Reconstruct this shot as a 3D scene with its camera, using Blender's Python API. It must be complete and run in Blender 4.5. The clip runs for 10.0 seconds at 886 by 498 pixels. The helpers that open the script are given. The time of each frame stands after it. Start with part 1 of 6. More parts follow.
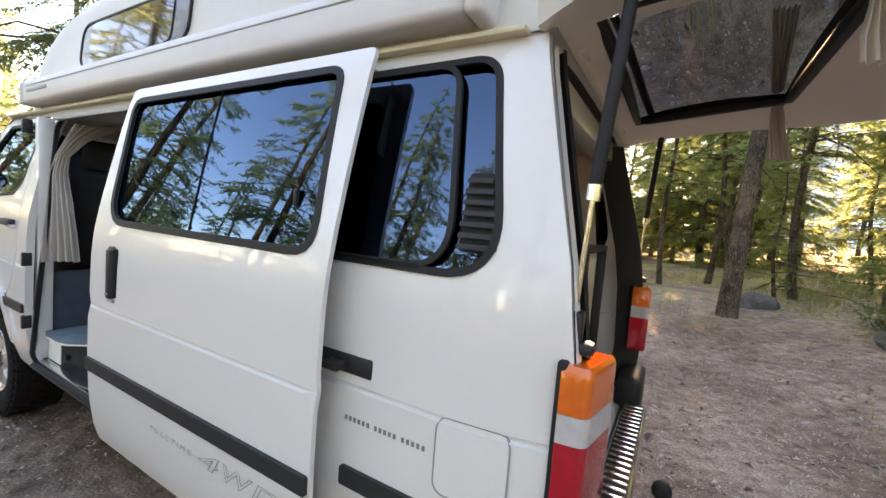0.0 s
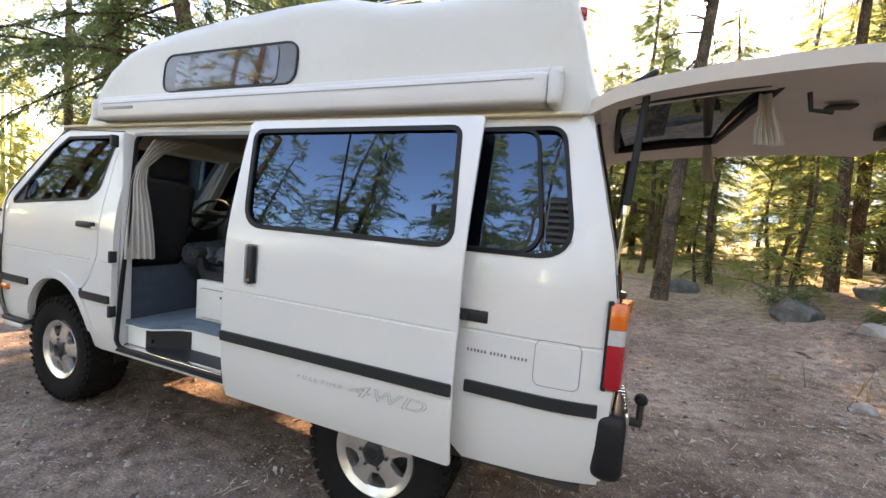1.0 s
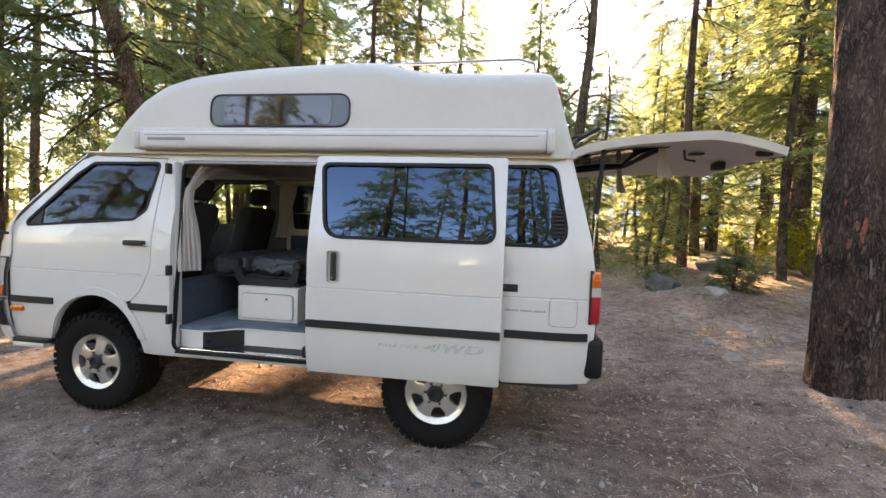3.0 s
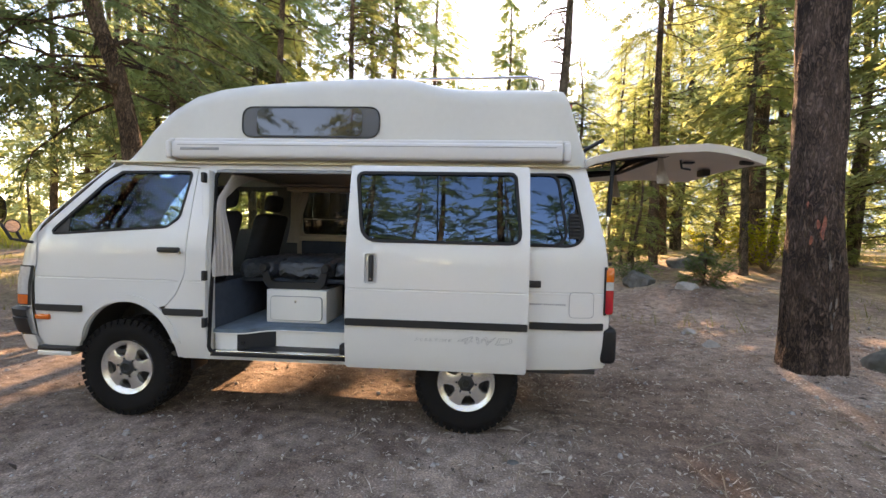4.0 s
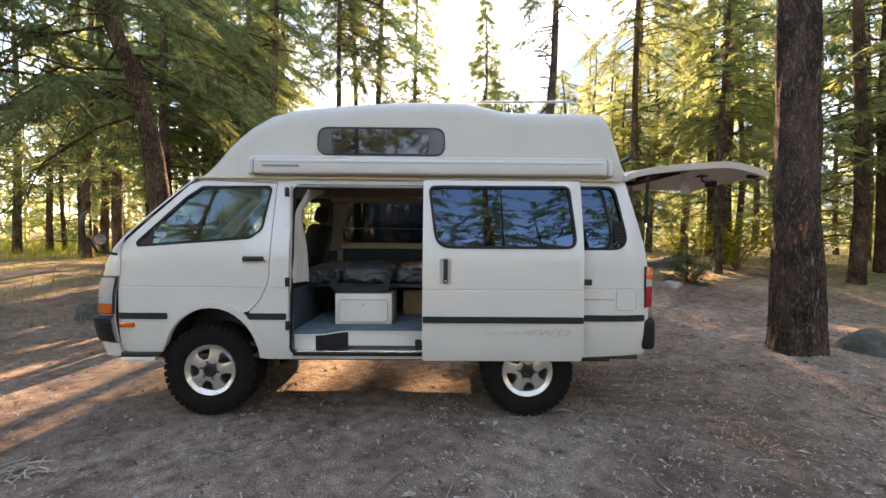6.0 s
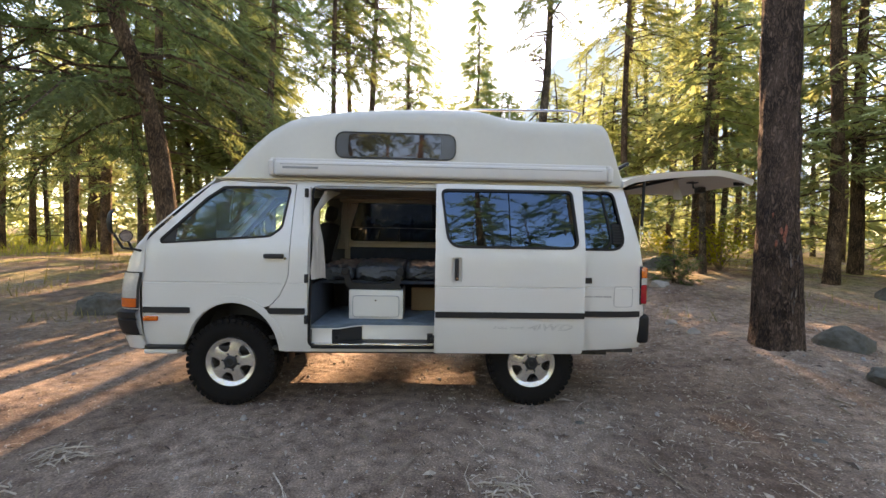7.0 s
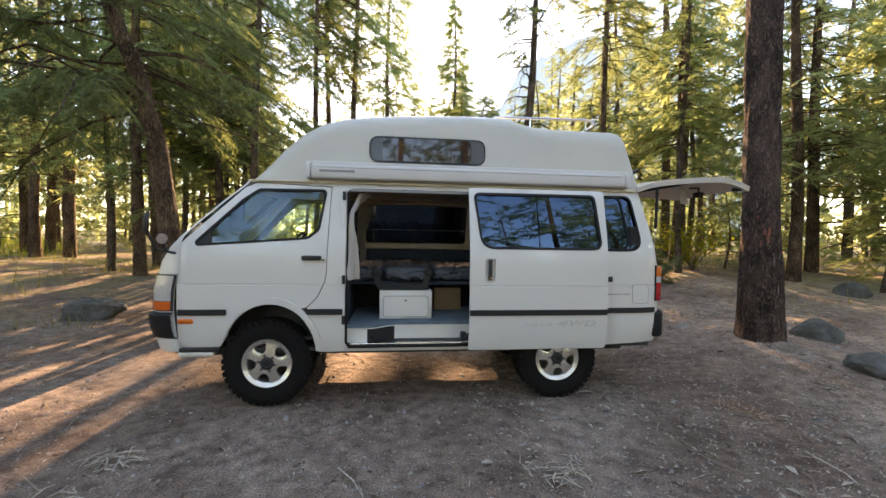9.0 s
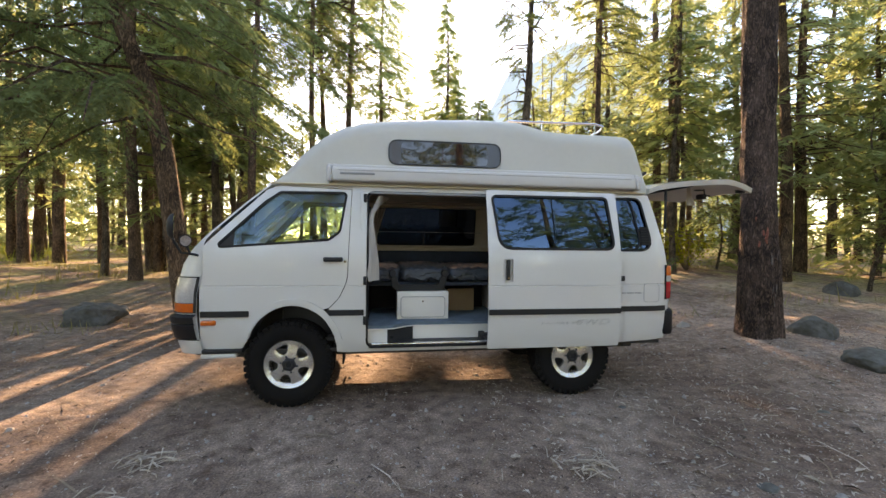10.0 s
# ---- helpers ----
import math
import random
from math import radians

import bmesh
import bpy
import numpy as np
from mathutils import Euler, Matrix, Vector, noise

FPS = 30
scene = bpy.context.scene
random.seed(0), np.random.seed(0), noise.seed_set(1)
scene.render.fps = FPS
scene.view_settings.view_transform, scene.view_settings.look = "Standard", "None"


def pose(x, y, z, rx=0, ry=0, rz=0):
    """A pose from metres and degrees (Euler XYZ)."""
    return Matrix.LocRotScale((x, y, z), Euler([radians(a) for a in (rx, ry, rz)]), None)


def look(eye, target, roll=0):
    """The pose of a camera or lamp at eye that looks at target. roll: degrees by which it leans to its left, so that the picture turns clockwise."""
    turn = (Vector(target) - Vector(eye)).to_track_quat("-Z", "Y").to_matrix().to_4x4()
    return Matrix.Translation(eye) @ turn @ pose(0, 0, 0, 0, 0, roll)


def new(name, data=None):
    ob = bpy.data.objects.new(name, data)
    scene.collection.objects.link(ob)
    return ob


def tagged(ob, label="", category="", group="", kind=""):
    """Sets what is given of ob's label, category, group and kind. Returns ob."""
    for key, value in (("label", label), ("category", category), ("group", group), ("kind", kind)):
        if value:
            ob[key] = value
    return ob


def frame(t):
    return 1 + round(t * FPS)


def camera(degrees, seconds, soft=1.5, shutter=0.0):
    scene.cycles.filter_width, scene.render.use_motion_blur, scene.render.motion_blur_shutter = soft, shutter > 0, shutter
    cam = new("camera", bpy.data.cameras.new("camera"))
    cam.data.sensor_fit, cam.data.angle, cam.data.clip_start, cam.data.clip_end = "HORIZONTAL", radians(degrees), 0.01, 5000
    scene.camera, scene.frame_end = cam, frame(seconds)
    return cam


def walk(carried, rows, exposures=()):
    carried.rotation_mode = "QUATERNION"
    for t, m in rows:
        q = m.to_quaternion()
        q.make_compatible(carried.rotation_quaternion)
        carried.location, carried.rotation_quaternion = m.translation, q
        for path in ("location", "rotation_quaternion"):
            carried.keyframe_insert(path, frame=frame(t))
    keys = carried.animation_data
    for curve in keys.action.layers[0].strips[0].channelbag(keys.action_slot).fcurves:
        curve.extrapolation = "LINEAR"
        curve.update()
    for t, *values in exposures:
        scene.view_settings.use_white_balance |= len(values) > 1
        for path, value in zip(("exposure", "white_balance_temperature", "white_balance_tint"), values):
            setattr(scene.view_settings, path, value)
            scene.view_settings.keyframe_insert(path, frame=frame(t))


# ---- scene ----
cam = camera(95.0, 10.0)
PATH = [
    (0, (3.715, -0.774, 1.499), (2.723, 0.957, 1.353), 4.6),
    (0.5, (3.57, -1.139, 1.482), (2.707, 0.66, 1.342), 4.5),
    (1, (3.511, -1.565, 1.488), (2.764, 0.285, 1.346), 4.4),
    (1.5, (3.39, -1.854, 1.508), (2.773, 0.044, 1.379), 3.8),
    (2, (3.239, -2.041, 1.5), (2.738, -0.109, 1.377), 3.2),
    (2.5, (3.119, -2.355, 1.49), (2.74, -0.395, 1.37), 2.6),
    (4, (2.593, -2.854, 1.467), (2.461, -0.86, 1.378), 1.3),
    (4.5, (2.402, -3.065, 1.483), (2.327, -1.067, 1.409), 1.0),
    (5, (2.239, -3.154, 1.482), (2.201, -1.155, 1.421), 0.7),
    (5.5, (2.024, -3.169, 1.457), (2.014, -1.17, 1.405), 0.5),
    (6.8, (1.696, -3.438, 1.479), (1.762, -1.44, 1.412), 0.8),
    (7, (1.658, -3.457, 1.476), (1.737, -1.46, 1.412), 1.0),
    (7.5, (1.543, -3.449, 1.459), (1.663, -1.454, 1.398), 1.1),
    (8, (1.393, -3.415, 1.454), (1.553, -1.423, 1.4), 1.1),
    (8.5, (1.272, -3.444, 1.465), (1.473, -1.455, 1.412), 1.1),
    (9, (1.085, -3.56, 1.471), (1.316, -1.574, 1.416), 0.9),
    (9.5, (0.946, -3.624, 1.458), (1.198, -1.641, 1.415), 0.8),
    (10, (0.818, -3.599, 1.445), (1.099, -1.619, 1.409), 0.6),
]
walk(cam, [(t, look(eye, target, roll)) for t, eye, target, roll in PATH], [(0.0, 3.24, 9150, 25), (2.5, 3.02, 9150, 25), (10.0, 2.52, 9000, 20)])

# ---- light ----
SUN_DIR = Vector((0.04, 0.918, 0.395)).normalized()
world = bpy.data.worlds.new("sky")
scene.world = world
world.use_nodes = True
wn = world.node_tree
sky = wn.nodes.new("ShaderNodeTexSky")
sky.sky_type, sky.sun_disc = "NISHITA", False
sky.sun_elevation = math.asin(SUN_DIR.z)
sky.sun_rotation = math.atan2(SUN_DIR.x, SUN_DIR.y)
sky.air_density, sky.dust_density, sky.ozone_density = 1.0, 0.15, 2.0
wn.links.new(sky.outputs[0], wn.nodes["Background"].inputs[0])
wn.nodes["Background"].inputs[1].default_value = 0.15
sun_data = bpy.data.lights.new("sun", "SUN")
sun_data.energy, sun_data.angle, sun_data.color = 3.7, radians(0.6), (1.0, 0.77, 0.54)
sun = new("sun", sun_data)
sun.matrix_world = look(tuple(SUN_DIR * 50), (0, 0, 0))

# ---- materials ----


def mat(name, color, rough=0.5, metal=0.0, var=0.12, scale=3.0, bump=0.0, bscale=60.0, coat=0.0, spec=0.5, dirt=None, stretch=(1, 1, 1)):
    """Principled surface with colour variation at two scales and a fine relief."""
    m = bpy.data.materials.new(name)
    m.use_nodes = True
    nt = m.node_tree
    b = nt.nodes["Principled BSDF"]
    b.inputs["Roughness"].default_value, b.inputs["Metallic"].default_value = rough, metal
    b.inputs["Coat Weight"].default_value, b.inputs["Coat Roughness"].default_value = coat, 0.04
    b.inputs["Specular IOR Level"].default_value = spec
    tc, mp = nt.nodes.new("ShaderNodeTexCoord"), nt.nodes.new("ShaderNodeMapping")
    mp.inputs["Scale"].default_value = stretch
    nt.links.new(tc.outputs["Object"], mp.inputs[0])
    n1, n2 = nt.nodes.new("ShaderNodeTexNoise"), nt.nodes.new("ShaderNodeTexNoise")
    n1.inputs["Scale"].default_value, n2.inputs["Scale"].default_value = scale, bscale
    n1.inputs["Detail"].default_value, n2.inputs["Detail"].default_value = 4, 3
    for n in (n1, n2):
        nt.links.new(mp.outputs[0], n.inputs[0])
    add = nt.nodes.new("ShaderNodeMath")
    add.operation = "MULTIPLY_ADD"
    add.inputs[1].default_value = 0.35
    nt.links.new(n2.outputs[0], add.inputs[0])
    sc = nt.nodes.new("ShaderNodeMath")
    sc.operation = "MULTIPLY"
    sc.inputs[1].default_value = 0.65
    nt.links.new(n1.outputs[0], sc.inputs[0])
    nt.links.new(sc.outputs[0], add.inputs[2])
    ramp = nt.nodes.new("ShaderNodeValToRGB")
    lo = dirt if dirt else [c * (1 - var) for c in color]
    ramp.color_ramp.elements[0].color, ramp.color_ramp.elements[1].color = (*lo, 1), (*[min(1, c * (1 + var)) for c in color], 1)
    ramp.color_ramp.elements[0].position, ramp.color_ramp.elements[1].position = 0.3, 0.7
    nt.links.new(add.outputs[0], ramp.inputs[0])
    nt.links.new(ramp.outputs[0], b.inputs["Base Color"])
    if bump:
        bp = nt.nodes.new("ShaderNodeBump")
        bp.inputs["Strength"].default_value, bp.inputs["Distance"].default_value = bump, 0.01
        nt.links.new(n2.outputs[0], bp.inputs["Height"])
        nt.links.new(bp.outputs[0], b.inputs["Normal"])
    return m


def glass_mat(name, tint, ior=1.6, rough=0.0, shine=(0.36, 0.60, 0.90)):
    """A thin pane: tinted see-through mixed with a mirror by Fresnel."""
    m = bpy.data.materials.new(name)
    m.use_nodes = True
    nt = m.node_tree
    nt.nodes.remove(nt.nodes["Principled BSDF"])
    tr, gl, mx, fr = (nt.nodes.new("ShaderNode" + k) for k in ("BsdfTransparent", "BsdfGlossy", "MixShader", "Fresnel"))
    tr.inputs[0].default_value = (*tint, 1)
    gl.inputs["Roughness"].default_value = rough
    gl.inputs["Color"].default_value = (*shine, 1)
    fr.inputs[0].default_value = ior
    nt.links.new(fr.outputs[0], mx.inputs[0])
    nt.links.new(tr.outputs[0], mx.inputs[1])
    nt.links.new(gl.outputs[0], mx.inputs[2])
    nt.links.new(mx.outputs[0], nt.nodes["Material Output"].inputs[0])
    return m


def leaf_mat(name, dark, light, glow, dry=None, through_light=0.28):
    """Needles or leaves: diffuse front, light that shines through from behind, colour by clump and by tree."""
    m = bpy.data.materials.new(name)
    m.use_nodes = True
    nt = m.node_tree
    nt.nodes.remove(nt.nodes["Principled BSDF"])
    geo, info = nt.nodes.new("ShaderNodeNewGeometry"), nt.nodes.new("ShaderNodeObjectInfo")
    mixf = nt.nodes.new("ShaderNodeMath")
    mixf.operation = "MULTIPLY_ADD"
    mixf.inputs[1].default_value = 0.7
    half = nt.nodes.new("ShaderNodeMath")
    half.operation = "MULTIPLY"
    half.inputs[1].default_value = 0.3
    nt.links.new(info.outputs["Random"], half.inputs[0])
    nt.links.new(geo.outputs["Random Per Island"], mixf.inputs[0])
    nt.links.new(half.outputs[0], mixf.inputs[2])
    ramp = nt.nodes.new("ShaderNodeValToRGB")
    e = ramp.color_ramp.elements
    e[0].color, e[1].color = (*dark, 1), (*light, 1)
    e[0].position, e[1].position = 0.1, 0.85
    if dry:
        d = e.new(0.93)
        d.color = (*dry, 1)
    nt.links.new(mixf.outputs[0], ramp.inputs[0])
    df, tl, mx = (nt.nodes.new("ShaderNode" + k) for k in ("BsdfDiffuse", "BsdfTranslucent", "MixShader"))
    tl.inputs[0].default_value = (*glow, 1)
    mx.inputs[0].default_value = through_light
    nt.links.new(ramp.outputs[0], df.inputs[0])
    nt.links.new(df.outputs[0], mx.inputs[1])
    nt.links.new(tl.outputs[0], mx.inputs[2])
    nt.links.new(mx.outputs[0], nt.nodes["Material Output"].inputs[0])
    return m


def bark_mat(name, dark, light, scale=9.0, moss=None):
    """Furrowed bark: long broken ridges, fine grain and patches of lichen."""
    m = bpy.data.materials.new(name)
    m.use_nodes = True
    nt = m.node_tree
    L = nt.links.new
    b = nt.nodes["Principled BSDF"]
    b.inputs["Roughness"].default_value = 0.95
    b.inputs["Specular IOR Level"].default_value = 0.15
    tc = nt.nodes.new("ShaderNodeTexCoord")

    def grain(sc, stretch, detail, distort):
        mp, n = nt.nodes.new("ShaderNodeMapping"), nt.nodes.new("ShaderNodeTexNoise")
        mp.inputs["Scale"].default_value = (1, 1, stretch)
        n.inputs["Scale"].default_value, n.inputs["Detail"].default_value, n.inputs["Distortion"].default_value = sc, detail, distort
        L(tc.outputs["Object"], mp.inputs[0])
        L(mp.outputs[0], n.inputs[0])
        return n.outputs[0]

    def calc(op, a, c):
        n = nt.nodes.new("ShaderNodeMath")
        n.operation = op
        for k, v in ((0, a), (1, c)):
            if isinstance(v, float):
                n.inputs[k].default_value = v
            else:
                L(v, n.inputs[k])
        return n.outputs[0]

    ridge = calc("MULTIPLY", calc("ABSOLUTE", calc("SUBTRACT", grain(scale * 2.3, 0.27, 4, 1.6), 0.5), 0.0), 4.5)
    fine = grain(scale * 9, 0.6, 6, 0.6)
    patch = grain(scale * 0.35, 0.6, 4, 0.3)
    height = calc("ADD", calc("MULTIPLY", ridge, 0.80), calc("MULTIPLY", fine, 0.40))
    tone = calc("ADD", calc("MULTIPLY", height, 0.7), calc("MULTIPLY", calc("SUBTRACT", patch, 0.5), 0.9))
    ramp = nt.nodes.new("ShaderNodeValToRGB")
    e = ramp.color_ramp.elements
    e[0].color, e[1].color = (*dark, 1), (*light, 1)
    e[0].position, e[1].position = 0.12, 0.72
    if moss:
        g = e.new(0.92)
        g.color = (*moss, 1)
    L(tone, ramp.inputs[0])
    L(ramp.outputs[0], b.inputs["Base Color"])
    bp = nt.nodes.new("ShaderNodeBump")
    bp.inputs["Strength"].default_value, bp.inputs["Distance"].default_value = 1.0, 0.035
    L(height, bp.inputs["Height"])
    L(bp.outputs[0], b.inputs["Normal"])
    return m


def ground_mat():
    """Trodden grey-brown forest dirt with pebbles, litter, dry grass and moss further out."""
    m = bpy.data.materials.new("forest_dirt")
    m.use_nodes = True
    nt = m.node_tree
    L = nt.links.new
    b = nt.nodes["Principled BSDF"]
    b.inputs["Roughness"].default_value = 0.95
    b.inputs["Specular IOR Level"].default_value = 0.2
    tc = nt.nodes.new("ShaderNodeTexCoord")

    def noise_node(scale, detail=5):
        n = nt.nodes.new("ShaderNodeTexNoise")
        n.inputs["Scale"].default_value, n.inputs["Detail"].default_value = scale, detail
        L(tc.outputs["Object"], n.inputs[0])
        return n

    def ramp_node(src, stops):
        r = nt.nodes.new("ShaderNodeValToRGB")
        r.color_ramp.elements[0].position, r.color_ramp.elements[0].color = stops[0][0], (*stops[0][1], 1)
        r.color_ramp.elements[1].position, r.color_ramp.elements[1].color = stops[-1][0], (*stops[-1][1], 1)
        for p, c in stops[1:-1]:
            r.color_ramp.elements.new(p).color = (*c, 1)
        L(src, r.inputs[0])
        return r

    def mix_node(fac, a, c, mode="MIX"):
        x = nt.nodes.new("ShaderNodeMixRGB")
        x.blend_type = mode
        if isinstance(fac, float):
            x.inputs[0].default_value = fac
        else:
            L(fac, x.inputs[0])
        L(a, x.inputs[1])
        L(c, x.inputs[2])
        return x

    big, mid, fine = noise_node(0.55, 5), noise_node(9.0, 8), noise_node(75.0, 5)
    base = ramp_node(big.outputs[0], [(0.32, (0.136, 0.094, 0.073)), (0.5, (0.204, 0.152, 0.123)), (0.68, (0.277, 0.219, 0.182))])
    spots = ramp_node(mid.outputs[0], [(0.30, (0.62, 0.57, 0.53)), (0.5, (0.95, 0.94, 0.93)), (0.72, (1.35, 1.3, 1.25))])
    damp = ramp_node(noise_node(2.3, 6).outputs[0], [(0.36, (0.80, 0.77, 0.76)), (0.5, (1.0, 1.0, 1.0)), (0.7, (1.08, 1.06, 1.04))])
    c0 = mix_node(1.0, base.outputs[0], damp.outputs[0], "MULTIPLY")
    c1 = mix_node(1.0, c0.outputs[0], spots.outputs[0], "MULTIPLY")
    grain = ramp_node(fine.outputs[0], [(0.3, (0.5, 0.47, 0.45)), (0.55, (1.05, 1.05, 1.05)), (0.72, (1.9, 1.8, 1.7))])
    c2 = mix_node(0.8, c1.outputs[0], grain.outputs[0], "MULTIPLY")
    vo = nt.nodes.new("ShaderNodeTexVoronoi")
    vo.inputs["Scale"].default_value = 30
    L(tc.outputs["Object"], vo.inputs[0])
    chips = ramp_node(vo.outputs["Distance"], [(0.16, (1, 1, 1)), (0.24, (0, 0, 0))])
    some = ramp_node(vo.outputs["Color"], [(0.72, (0, 0, 0)), (0.80, (1, 1, 1))])
    ch = mix_node(1.0, chips.outputs[0], some.outputs[0], "MULTIPLY")
    pale = nt.nodes.new("ShaderNodeRGB")
    pale.outputs[0].default_value = (0.46, 0.40, 0.34, 1)
    c3 = mix_node(ch.outputs[0], c2.outputs[0], pale.outputs[0])
    # dry grass and moss away from the pitch
    sep = nt.nodes.new("ShaderNodeSeparateXYZ")
    L(tc.outputs["Object"], sep.inputs[0])
    vec = nt.nodes.new("ShaderNodeVectorMath")
    vec.operation = "DISTANCE"
    vec.inputs[1].default_value = (1.5, -1.0, 0.0)
    L(tc.outputs["Object"], vec.inputs[0])
    mr = nt.nodes.new("ShaderNodeMapRange")
    mr.inputs[1].default_value, mr.inputs[2].default_value = 7.0, 16.0
    L(vec.outputs["Value"], mr.inputs[0])
    gn = noise_node(1.1, 5)
    gm = nt.nodes.new("ShaderNodeMath")
    gm.operation = "MULTIPLY"
    gr = ramp_node(gn.outputs[0], [(0.42, (0, 0, 0)), (0.58, (1, 1, 1))])
    L(mr.outputs[0], gm.inputs[0])
    L(gr.outputs[0], gm.inputs[1])
    moss = ramp_node(mid.outputs[0], [(0.3, (0.11, 0.105, 0.04)), (0.5, (0.20, 0.185, 0.06)), (0.7, (0.30, 0.24, 0.11))])
    c4 = mix_node(gm.outputs[0], c3.outputs[0], moss.outputs[0])
    # mound beyond the tail: paler dirt, colour lifted further for skylight the trees block
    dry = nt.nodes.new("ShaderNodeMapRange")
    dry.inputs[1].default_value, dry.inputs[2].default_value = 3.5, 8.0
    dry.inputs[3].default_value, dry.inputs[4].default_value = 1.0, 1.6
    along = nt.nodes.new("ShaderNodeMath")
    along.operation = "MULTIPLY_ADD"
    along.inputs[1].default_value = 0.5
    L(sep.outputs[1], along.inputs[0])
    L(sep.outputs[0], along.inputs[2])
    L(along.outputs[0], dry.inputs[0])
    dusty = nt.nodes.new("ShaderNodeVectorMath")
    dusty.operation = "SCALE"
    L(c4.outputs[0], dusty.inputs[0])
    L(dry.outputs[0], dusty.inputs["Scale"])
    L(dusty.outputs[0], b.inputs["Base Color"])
    hsum = mix_node(0.5, fine.outputs["Color"], mid.outputs["Color"])
    h2 = mix_node(0.5, hsum.outputs[0], ch.outputs[0], "ADD")
    bp = nt.nodes.new("ShaderNodeBump")
    bp.inputs["Strength"].default_value, bp.inputs["Distance"].default_value = 0.8, 0.03
    L(h2.outputs[0], bp.inputs["Height"])
    lump, swell = noise_node(4.2, 4), nt.nodes.new("ShaderNodeBump")
    swell.inputs["Strength"].default_value, swell.inputs["Distance"].default_value = 0.5, 0.12
    L(lump.outputs[0], swell.inputs["Height"])
    L(swell.outputs[0], bp.inputs["Normal"])
    L(bp.outputs[0], b.inputs["Normal"])
    return m


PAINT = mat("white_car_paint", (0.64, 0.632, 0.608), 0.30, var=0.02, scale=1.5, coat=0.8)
FIBRE = mat("cream_fibreglass", (0.545, 0.525, 0.47), 0.42, var=0.04, scale=2.0, bump=0.03, bscale=25, coat=0.2)
AWNING = mat("awning_shell", (0.60, 0.585, 0.57), 0.4, var=0.03)
RUBBER = mat("black_rubber", (0.010, 0.010, 0.011), 0.6, var=0.2, spec=0.3)
TRIM = mat("black_trim", (0.018, 0.019, 0.021), 0.5, var=0.15, spec=0.35, bump=0.05, bscale=300)
TYRE = mat("tyre_rubber", (0.008, 0.008, 0.008), 0.9, var=0.25, scale=12, bump=0.2, bscale=120, spec=0.12, dirt=(0.014, 0.012, 0.011))
ALLOY = mat("brushed_alloy", (0.74, 0.72, 0.69), 0.26, metal=0.85, var=0.08, scale=10)
DARKMETAL = mat("dark_underside", (0.03, 0.028, 0.026), 0.7, var=0.3, scale=6)
CHROME = mat("chrome", (0.75, 0.75, 0.75), 0.12, metal=1.0, var=0.03)
BRASS = mat("strut_rod", (0.66, 0.62, 0.52), 0.25, metal=1.0, var=0.05)
AMBER = mat("amber_lens", (0.66, 0.115, 0.008), 0.12, var=0.1, scale=30, coat=1.0)
RED = mat("red_lens", (0.42, 0.006, 0.016), 0.12, var=0.12, scale=30, coat=1.0)
CLEAR = mat("clear_lens", (0.46, 0.45, 0.44), 0.12, var=0.12, scale=40, coat=1.0)
WOODTRIM = mat("beige_panel", (0.55, 0.47, 0.36), 0.6, var=0.08, scale=4, bump=0.05)
GATELINER = mat("grey_gate_lining", (0.62, 0.58, 0.53), 0.7, var=0.06, scale=4, bump=0.08, bscale=150)
LINER = mat("beige_lining", (0.50, 0.44, 0.36), 0.85, var=0.08, scale=5, bump=0.2, bscale=200)
CARPET = mat("blue_grey_carpet", (0.12, 0.17, 0.21), 0.95, var=0.25, scale=12, bump=0.5, bscale=260)
NAVY = mat("dark_blue_carpet", (0.045, 0.06, 0.085), 0.95, var=0.25, scale=12, bump=0.5, bscale=260)
VINYL = mat("slate_vinyl", (0.042, 0.052, 0.063), 0.5, var=0.25, scale=9, bump=0.8, bscale=16)
CABINET = mat("white_laminate", (0.74, 0.72, 0.67), 0.4, var=0.03)
CLOTH = mat("white_striped_cotton", (0.62, 0.58, 0.54), 0.9, var=0.12, scale=8, bump=0.3, bscale=220, stretch=(4, 4, 0.4))
SEATCLOTH = mat("black_seat_cloth", (0.02, 0.021, 0.025), 0.9, var=0.2, scale=12, bump=0.3, bscale=200)
MATTE = mat("matte_black_rubber", (0.008, 0.008, 0.009), 0.95, var=0.2, spec=0.05)
PALEDECAL = mat("pale_grey_decal", (0.20, 0.20, 0.205), 0.4, var=0.05)
DECAL = mat("grey_decal", (0.25, 0.255, 0.26), 0.4, var=0.05)
INK = mat("black_decal", (0.16, 0.16, 0.17), 0.4, var=0.05)
GLASS = glass_mat("tinted_glass", (0.12, 0.13, 0.14), 1.95)
CLEARGLASS = glass_mat("green_tinted_glass", (0.80, 0.88, 0.80), 1.55, shine=(0.62, 0.80, 1.0))
DARKGLASS = glass_mat("privacy_glass", (0.10, 0.10, 0.11), 1.95)
REARGLASS = glass_mat("rear_glass", (0.05, 0.05, 0.055), 1.4, shine=(0.34, 0.36, 0.40))
MIRROR = mat("mirror_face", (0.8, 0.8, 0.8), 0.02, metal=1.0, var=0.0)
GROUND = ground_mat()
BUMPER = mat("black_bumper", (0.010, 0.010, 0.012), 0.5, var=0.2, spec=0.3, bump=0.05, bscale=300)
ASPHALT = mat("asphalt", (0.07, 0.07, 0.072), 0.9, var=0.25, bump=0.3)
ROCK = mat("grey_boulder", (0.090, 0.091, 0.088), 0.9, var=0.6, scale=5, bump=0.9, bscale=22, dirt=(0.050, 0.048, 0.034))
